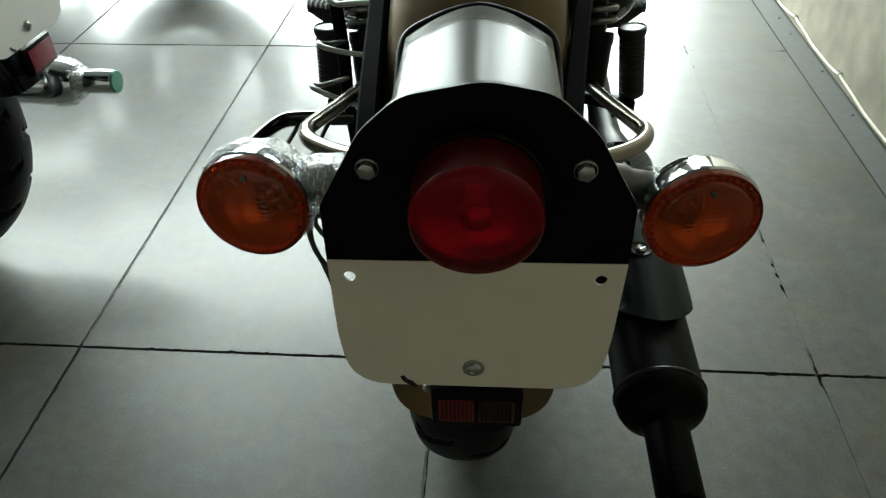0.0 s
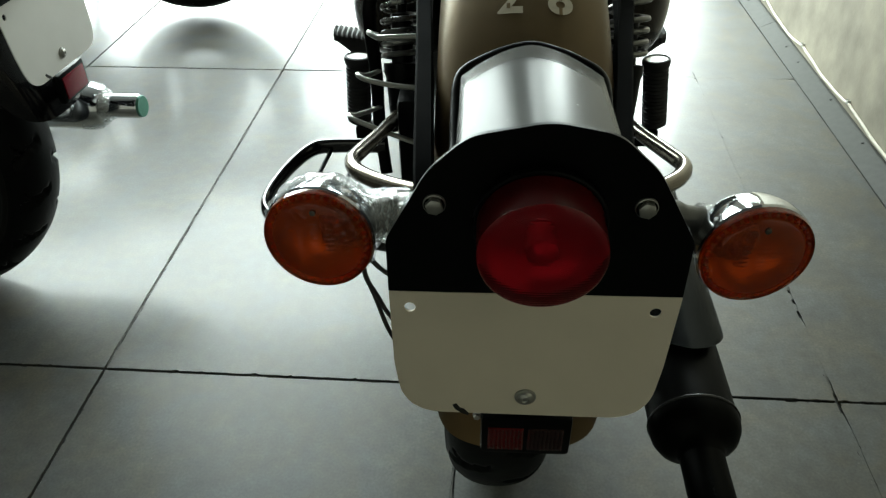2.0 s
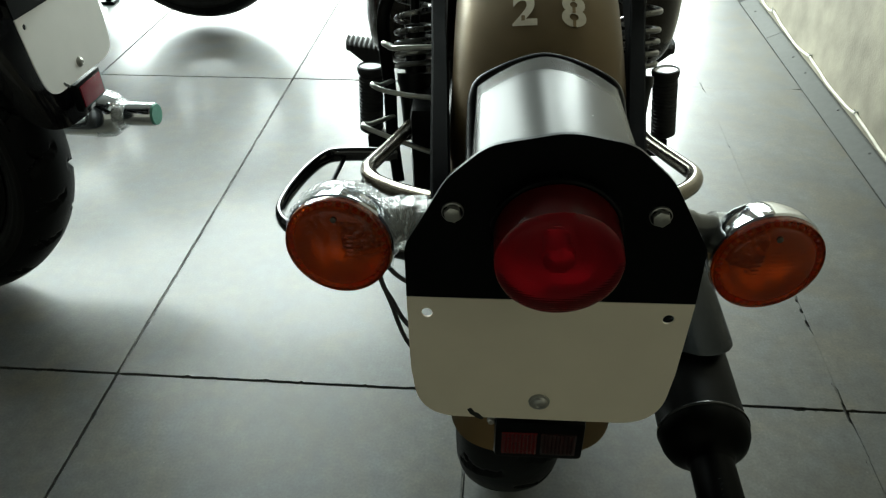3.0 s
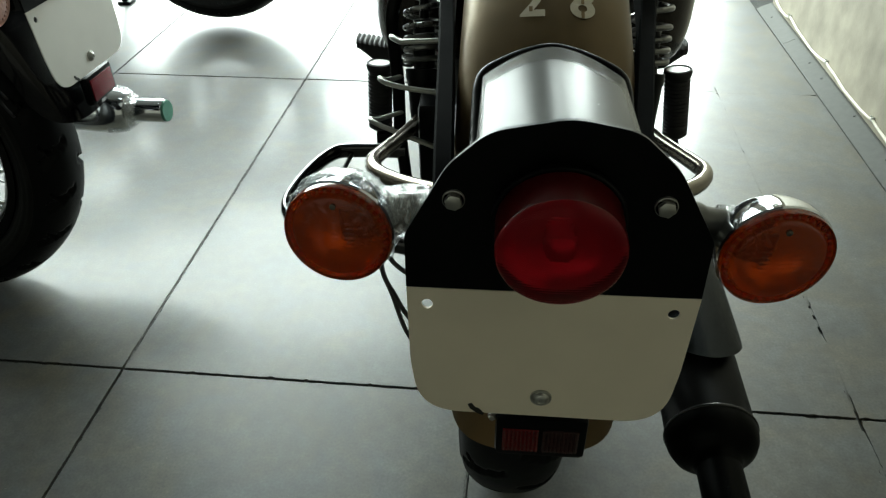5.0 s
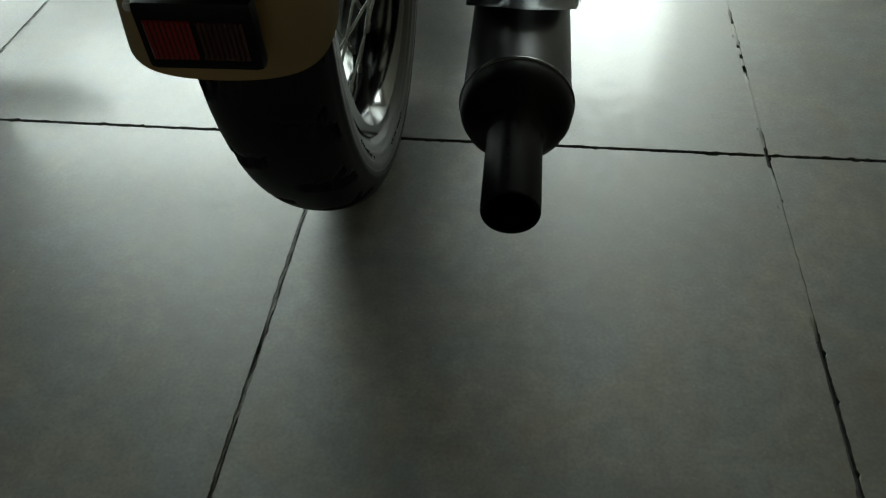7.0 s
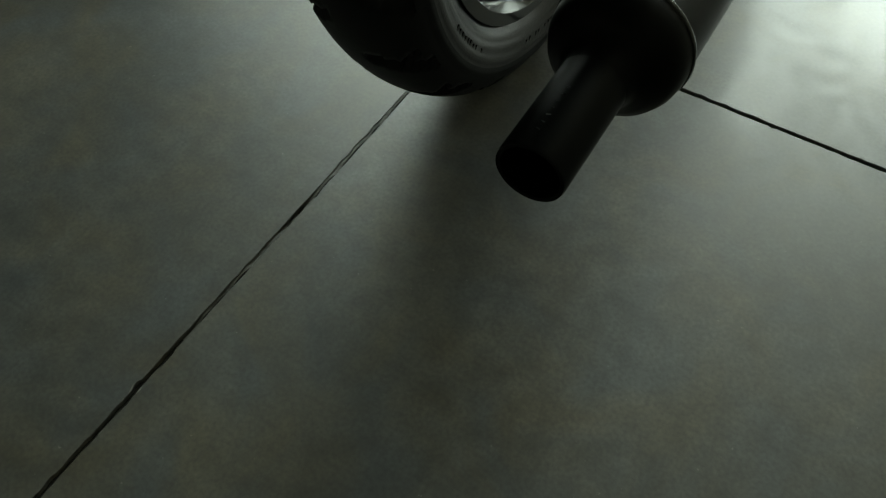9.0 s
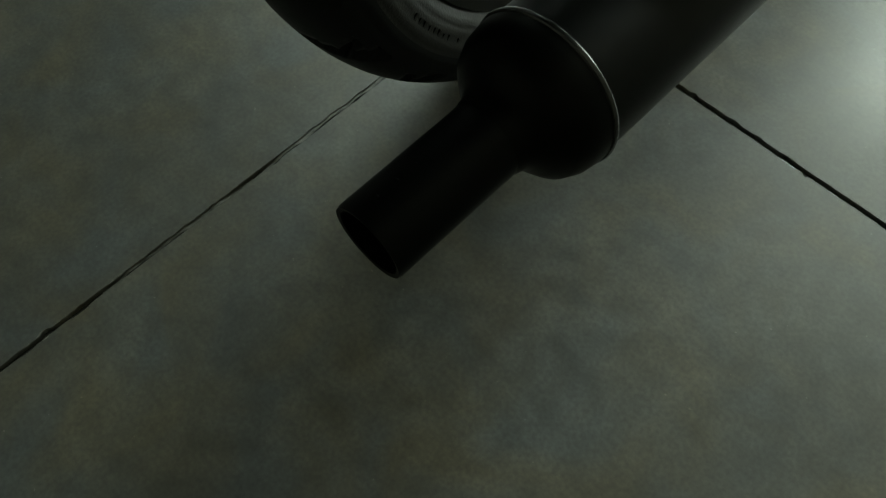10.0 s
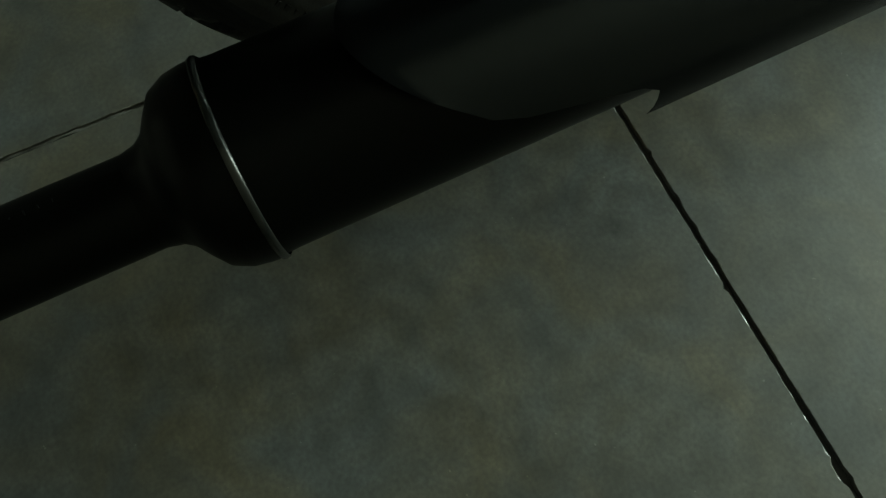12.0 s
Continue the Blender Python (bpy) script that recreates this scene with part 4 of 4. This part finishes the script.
def front_half(root, paint, trim):
    """Engine, tank, saddle, fork, lamp and front wheel."""
    bm = bmesh.new()
    box(bm, (0, 0.66, 0.30), (0.25, 0.40, 0.26), 0.04)
    for k in range(8):
        box(bm, (0, 0.76, 0.45 + k * 0.022), (0.17, 0.19, 0.010), 0.003)
    box(bm, (0, 0.76, 0.52), (0.11, 0.12, 0.18), 0.01)
    eng = part("engine", bm, M["alloy"], root, "finned alloy engine")
    for sx in (-1, 1):
        bm = bmesh.new()
        lathe(bm, [(0.10, 0.150), (0.150, 0.148), (0.172, 0.136), (0.184, 0.100), (0.188, 0.0)], (0, 0.66, 0.31), (sx, 0, 0), 40)
        lathe(bm, [(0.10, 0.105), (0.155, 0.103), (0.174, 0.090), (0.178, 0.0)], (0, 0.50, 0.33), (sx, 0, 0), 36)
        part("crankcase_cover", bm, M["alloy"], eng, "rounded alloy crankcase cover")
    # Added slab, out of view: stops window light passing beneath the engine.
    bm = bmesh.new()
    box(bm, (0, 0.68, 0.135), (0.36, 0.52, 0.05), 0.02)
    part("underside_light_block", bm, M["black"], eng, "added black slab that blocks light under the engine")
    bm = bmesh.new()
    for sx in (-1, 1):
        sweep(bm, smooth_path([(sx * 0.10, 0.42, 0.36), (sx * 0.09, 0.55, 0.22), (sx * 0.05, 0.85, 0.24), (0.02 * sx, 1.0, 0.55), (0, 1.06, 0.80)], 6), 0.015, 12)
        sweep(bm, smooth_path([(sx * 0.10, 0.42, 0.76), (sx * 0.06, 0.7, 0.80), (0, 1.06, 0.88)], 6), 0.015, 12)
        sweep(bm, [(sx * 0.10, 0.42, 0.36), (sx * 0.10, 0.42, 0.76)], 0.014, 12)
    part("frame", bm, M["black"], root)
    bm = bmesh.new()
    bmesh.ops.create_uvsphere(bm, u_segments=36, v_segments=20, radius=1)
    for v in bm.verts:
        x, y, z = v.co
        v.co = Vector((x * (0.125 + 0.02 * y), 0.80 + y * 0.27, 0.90 + math.copysign(abs(z) ** 0.8, z) * 0.11))
    part("fuel_tank", bm, paint, root, "painted teardrop fuel tank")
    bm = bmesh.new()
    bmesh.ops.create_uvsphere(bm, u_segments=32, v_segments=16, radius=1)
    for v in bm.verts:
        x, y, z = v.co
        v.co = Vector((x * (0.14 - 0.045 * y), 0.36 + y * 0.20, 0.80 + z * 0.045 + 0.02 * y * y))
    part("saddle", bm, M["leather"], root, "dark leather solo saddle")
    for sx in (-1, 1):
        bm = bmesh.new()
        lathe(bm, [(0, 0.0), (0, 0.026), (0.30, 0.026), (0.31, 0.019), (0.62, 0.019), (0.64, 0.0)], (sx * 0.095, 1.385, 0.31), (0, -0.46, 1), 20)
        part("fork_leg", bm, M["chrome"] if trim else M["black"], root)
    bm = bmesh.new()
    sweep(bm, smooth_path([(-0.36, 0.92, 1.02), (-0.24, 1.0, 1.06), (-0.1, 1.09, 0.99), (0, 1.10, 0.98), (0.1, 1.09, 0.99), (0.24, 1.0, 1.06), (0.36, 0.92, 1.02)], 6), 0.011, 12)
    bar = part("handlebar", bm, M["chrome"] if trim else M["black"], root)
    for sx in (-1, 1):
        bm = bmesh.new()
        sweep(bm, [(sx * 0.27, 0.984, 1.052), (sx * 0.385, 0.905, 1.012)], 0.017, 14)
        part("grip", bm, M["grip"], bar)
    bm = bmesh.new()
    lathe(bm, [(0, 0.0), (0.01, 0.05), (0.05, 0.085), (0.13, 0.095), (0.14, 0.09), (0.15, 0.0)], (0, 1.10, 0.89), (0, 1, 0), 32)
    part("headlamp", bm, paint, root)
    spoked_wheel(root, 1.39, 0.335, 0.046, 24)
    bm = bmesh.new()
    arc_sheet(bm, 0.375, radians(25), radians(150), 0.062, 0.04, cy=1.39, cz=0.335)
    bmesh.ops.solidify(bm, geom=list(bm.faces), thickness=0.002)
    part("front_mudguard", bm, paint, root)


def motorcycle(label, m, paint, housing, plate_mat, plate_label, style, lens, digits=False, stand=None, axle=-0.009):
    root = thing("motorcycle", label, "motorcycle", "parked motorcycles", m=m)
    spoked_wheel(root, 0.0, WZ, 0.0592).location = (-0.012, axle, 0)
    bm = bmesh.new()
    arc_sheet(bm, FR, radians(7.6), radians(128), 0.0785, 0.050)
    bmesh.ops.solidify(bm, geom=list(bm.faces), thickness=0.002)
    fender = part("rear_mudguard", bm, paint, root, "deep painted steel rear mudguard", 50)
    fender.location.x = -0.001
    # tail housing on the mudguard, with its rubber seal
    bm = bmesh.new()
    rows = []
    n = 24
    for f in (0.0, 0.05, 0.25, 0.5, 0.75, 1.0):
        row = []
        for j in range(n + 1):
            u = -1 + 2 * j / n
            w = 0.0585 - 0.0005 * f
            x = w * (math.copysign(min(1, abs(u) * 1.12), u) if abs(u) < 0.88 else math.copysign(1, u))
            nose = -0.232 - 0.030 * (abs(x) / w) ** 1.6
            y = nose + (-0.4015 - nose) * f
            zt = 0.684 + 0.0058 * f - (0.017 + 0.001 * f) * (abs(x) / w) ** 1.75
            if f == 0.0:
                zt -= 0.010
            if abs(u) >= 0.88:
                zt -= 0.012 + (abs(u) - 0.88) / 0.12 * 0.10
            row.append(bm.verts.new((x, y, zt)))
        rows.append(row)
    foot = [bm.verts.new((v.co.x, v.co.y + 0.004, v.co.z - 0.05)) for v in rows[0]]
    rows.insert(0, foot)
    for p, q in zip(rows, rows[1:]):
        for j in range(n):
            bm.faces.new((p[j], p[j + 1], q[j + 1], q[j]))
    part("lamp_housing", bm, housing, root, "satin silver tail lamp housing", 60)
    bm = bmesh.new()
    path = [(-0.0565, -0.395, 0.628), (-0.0575, -0.33, 0.632), (-0.0580, -0.285, 0.648), (-0.0575, -0.262, 0.659), (-0.052, -0.250, 0.666)]
    path += [(x, -0.2265 - 0.030 * (abs(x) / 0.0575) ** 1.6, 0.677 - 0.011 * (abs(x) / 0.0575) ** 1.6) for x in (-0.035, -0.018, 0, 0.018, 0.035)]
    path += [(-x, y, z) for x, y, z in path[4::-1]]
    sweep(bm, smooth_path(path, 5), 0.0048, 10)
    part("rubber_seal", bm, M["black"], root)
    plate_assembly(root, plate_mat, plate_label)
    for sx in (-1, 1):
        indicator(root, sx, lens, True)
    exhaust(root, style)
    side_gear(root, paint)
    front_half(root, paint, style != "black")
    if stand is not None:
        bm = bmesh.new()
        for sx in (-1, 1):
            sweep(bm, smooth_path([(sx * 0.06, 0.50, 0.26), (sx * 0.10, 0.47, 0.12), (sx * 0.15, 0.44, 0.012 - stand)], 5), 0.012, 12)
            box(bm, (sx * 0.155, 0.44, 0.006 - stand), (0.05, 0.05, 0.012), 0.003)
        sweep(bm, [(-0.10, 0.47, 0.12), (0.10, 0.47, 0.12)], 0.010, 10)
        part("centre_stand", bm, M["black"], root)
    if digits:
        for ch, x0 in (("2", -0.0255), ("8", 0.0175)):
            cu = bpy.data.curves.new("digit", "FONT")
            cu.body, cu.size, cu.offset = ch, 1.0, 0.03
            tmp = new("digit_source", cu)
            bpy.context.view_layer.update()
            me = bpy.data.meshes.new_from_object(tmp.evaluated_get(bpy.context.evaluated_depsgraph_get()))
            bpy.data.objects.remove(tmp)
            xs, ys = [v.co.x for v in me.vertices], [v.co.y for v in me.vertices]
            bm = bmesh.new()
            bm.from_mesh(me)
            bmesh.ops.triangulate(bm, faces=bm.faces)
            bmesh.ops.subdivide_edges(bm, edges=[e for e in bm.edges if e.calc_length() > 0.08], cuts=1)
            s0, hh, ww = FR * 1.105, 0.038, 0.0215
            for v in bm.verts:
                u = (v.co.x - min(xs)) / (max(xs) - min(xs))
                w = (v.co.y - min(ys)) / (max(ys) - min(ys))
                v.co = on_fender(x0 + u * ww, s0 + w * hh, 0.0008)
            part("stencilled_digit", bm, M["digit"], fender, "cream stencilled digit")
            bm = bmesh.new()
            gaps = ((-0.01, 0.22), (0.42, 0.62), (0.80, 1.01)) if ch == "8" else ((0.14, 0.30),)
            for w0, w1 in gaps:
                c0, c1 = (0.44, 0.57) if ch == "8" else (0.36, 0.50)
                vs = [bm.verts.new(on_fender(x0 + u * ww, s0 + w * hh, 0.0013)) for u, w in ((c0, w0), (c1, w0), (c1, w1), (c0, w1))]
                bm.faces.new(vs)
            part("stencil_bridge", bm, paint, fender)
    return root


BIKE = pose(0.064, -0.010, 0, 0, 0, 1.2)
motorcycle("sand-coloured motorcycle with a blank cream number plate, parked on tiles", BIKE, M["sand"], M["silver"], M["cream"],
           "blank cream number plate", "black", M["amber_lens"], True, axle=-0.003)
motorcycle("black motorcycle with chromed exhaust and blank white plate, parked sideways", pose(-1.030, 0.222, 0, 0, 0, 88), M["gloss_black"], M["gloss_black"], M["white_plate"],
           "blank white number plate", "chrome", M["pink_lens"])
motorcycle("black motorcycle standing further up the tiled showroom floor", pose(-1.005, 1.667, 0.022, 0, 0, 89), M["gloss_black"], M["gloss_black"], M["white_plate"],
           "blank white number plate", "chrome", M["pink_lens"], stand=0.022)

# ---------------------------------------------------------------- floor tiles
TX, TY, GAP, ROW_GAP, SKEW = 0.600, 1.195, 0.0040, 0.0044, 0.0105


def floor():
    bm = bmesh.new()
    box(bm, ((LEFT_X + EAST_X) / 2, (BACK_Y + FRONT_Y) / 2, -0.0555), (EAST_X - LEFT_X, FRONT_Y - BACK_Y + 0.2, 0.1))
    base = solid("floor", bm, M["grout"], "grey porcelain tile floor with dark open joints", "floor", kind="structure")
    rnd = random.Random(11)

    def filler(x, y0, y1, mat, top):
        """Cement worked into a joint, uneven in height and thinning out at its ends."""
        bm = bmesh.new()
        n = max(3, int((y1 - y0) / 0.007))
        rows = []
        for k in range(n + 1):
            y = y0 + (y1 - y0) * k / n
            z = top - (0.0005 if mat == M["tile"] else 0.0022) * abs(noise.noise(Vector((x * 9, y * 60, 0.3)))) - 0.0035 * max(0.0, noise.noise(Vector((x * 5 + 2, y * 17, 0))) - 0.42)
            ends = min(y - y0, y1 - y)
            edge_x = 0.8 if mat == M["tile"] else 0.12 + 0.5 * noise.noise(Vector((1.7, y * 45, x)))
            z -= 0.0035 * max(0.0, 1 - ends / 0.03 + 0.5 * noise.noise(Vector((x, y * 90, 4)))) * (1 if y1 - y0 > 0.15 else 0.3)
            rows.append([bm.verts.new((x + dx, y, z + dz)) for dx, dz in ((-GAP * 0.8, -0.0002), (-GAP * 0.2, 0.0001 * math.sin(k * 2.1)), (GAP * edge_x, -0.0004))])
        for p, q in zip(rows, rows[1:]):
            for c in range(2):
                bm.faces.new((p[c], p[c + 1], q[c + 1], q[c]))
        for v in bm.verts:
            v.co.x += SKEW * max(0.0, v.co.y)
        part("joint_filler", bm, mat, base, "pale cement in a tile joint")

    def cross_filler(y, x0, x1, top):
        """Smooth cement that closes a cross joint."""
        bm = bmesh.new()
        n = int((x1 - x0) / 0.007)
        rows = []
        for k in range(n + 1):
            x = x0 + (x1 - x0) * k / n
            z = top - 0.0007 * abs(noise.noise(Vector((x * 60, y * 9, 0.7)))) - 0.003 * max(0.0, 1 - (x1 - x) / 0.04)
            rows.append([bm.verts.new((x, y + dy, z)) for dy in (-ROW_GAP * 0.8, 0, ROW_GAP * 0.8)])
        for p, q in zip(rows, rows[1:]):
            for c in range(2):
                bm.faces.new((p[c], p[c + 1], q[c + 1], q[c]))
        part("joint_filler", bm, M["tile"], base, "pale cement in a tile joint")

    cross_filler(TY, 0.20, 0.90, 0.0)

    for x, y0, y1 in ((0.0, -0.54, -0.37), (0.0, -0.36, -0.02), (TX, -0.30, -0.02), (TX, 0.02, 0.198), (TX, 0.212, 0.232), (TX, 0.243, 0.262), (TX, 0.270, 0.333), (TX, 0.345, 1.19), (TX, 1.20, 2.9), (-TX, 1.20, 2.9), (-TX, 0.01, 1.19), (0.0, 0.02, 1.19)):
        flush = x > 0.3
        filler(x, y0, y1, M["tile"] if flush else M["joint_fill"], -0.0004 if flush and y0 < 0 else 0.0002 if flush else -0.0018 if y0 < -0.5 else -0.0008)

    def edge(p, q, inward, chips):
        """Points along one tile edge, broken by small chips."""
        out = []
        d = (q - p)
        n = max(4, int(d.length / (0.0045 if chips > 0.9 else 0.02)))
        depth, run = 0.0, 0
        for k in range(n):
            if run <= 0:
                run = rnd.randint(1, 3)
                depth = rnd.choice((0, 0, 0, 0.0002, 0.0004, 0.0007)) * chips
                if rnd.random() < 0.07 * chips:
                    depth = rnd.uniform(0.0010, 0.0026)
                    run = rnd.randint(1, 2)
            run -= 1
            out.append(p + d * (k / n) + inward * (depth + rnd.uniform(0, 0.0004) * chips))
        return out

    i0, i1 = math.floor((LEFT_X + 0.0) / TX), 5
    j0, j1 = math.floor(BACK_Y / TY), math.ceil(FRONT_Y / TY)
    for i in range(i0, i1):
        for j in range(j0, j1):
            x0, x1 = max(i * TX, LEFT_X) + GAP / 2, min((i + 1) * TX, EAST_X) - GAP / 2
            y0, y1 = max(j * TY, BACK_Y) + ROW_GAP / 2, min((j + 1) * TY, FRONT_Y) - ROW_GAP / 2
            if y0 < STUB_Y - 0.2:
                x1 = min(x1, 0.8895)
            if x1 - x0 < 0.02 or y1 - y0 < 0.02:
                continue
            near = 1.0 if abs(x0 - 0.3) < 1.6 and abs(y0) < 2 else 0.4
            P = [Vector((x0, y0, 0)), Vector((x1, y0, 0)), Vector((x1, y1, 0)), Vector((x0, y1, 0))]
            I = [Vector((0, 1, 0)), Vector((-1, 0, 0)), Vector((0, -1, 0)), Vector((1, 0, 0))]
            loop = []
            for k in range(4):
                loop += edge(P[k], P[(k + 1) % 4], I[k], near)
            for v in loop:
                v.x += SKEW * max(0.0, v.y)
                if y0 < STUB_Y - 0.2:
                    v.x = min(v.x, 0.8895)
            bm = bmesh.new()
            c = sum(loop, Vector()) / len(loop)
            wear = [0.0002 + (0.0024 if near > 0.9 else 0.0) * max(0.0, 0.7 * noise.noise(v * 61) + 0.8 * noise.noise(v * 260)) for v in loop]
            top = [bm.verts.new(v + (c - v).normalized() * s) for v, s in zip(loop, wear)]
            mid = [bm.verts.new(v - Vector((0, 0, 0.0005))) for v in loop]
            low = [bm.verts.new(v - Vector((0, 0, 0.006))) for v in loop]
            bm.faces.new(top)
            n = len(loop)
            for a, b in ((mid, top), (low, mid)):
                for k in range(n):
                    bm.faces.new((a[k], a[(k + 1) % n], b[(k + 1) % n], b[k]))
            ob = part("tile", bm, M["tile"], base, sharp=20)
            ob.data.materials.append(M["chip"])
            for f in ob.data.polygons:
                f.use_smooth = False
                if near > 0.9 and 0.2 < f.normal.z < 0.999 and noise.noise(f.center * 31) + 0.6 * noise.noise(f.center * 170) > 0.12:
                    f.material_index = 1
            ob.location = (0, 0, rnd.uniform(-0.0003, 0.0003))


floor()
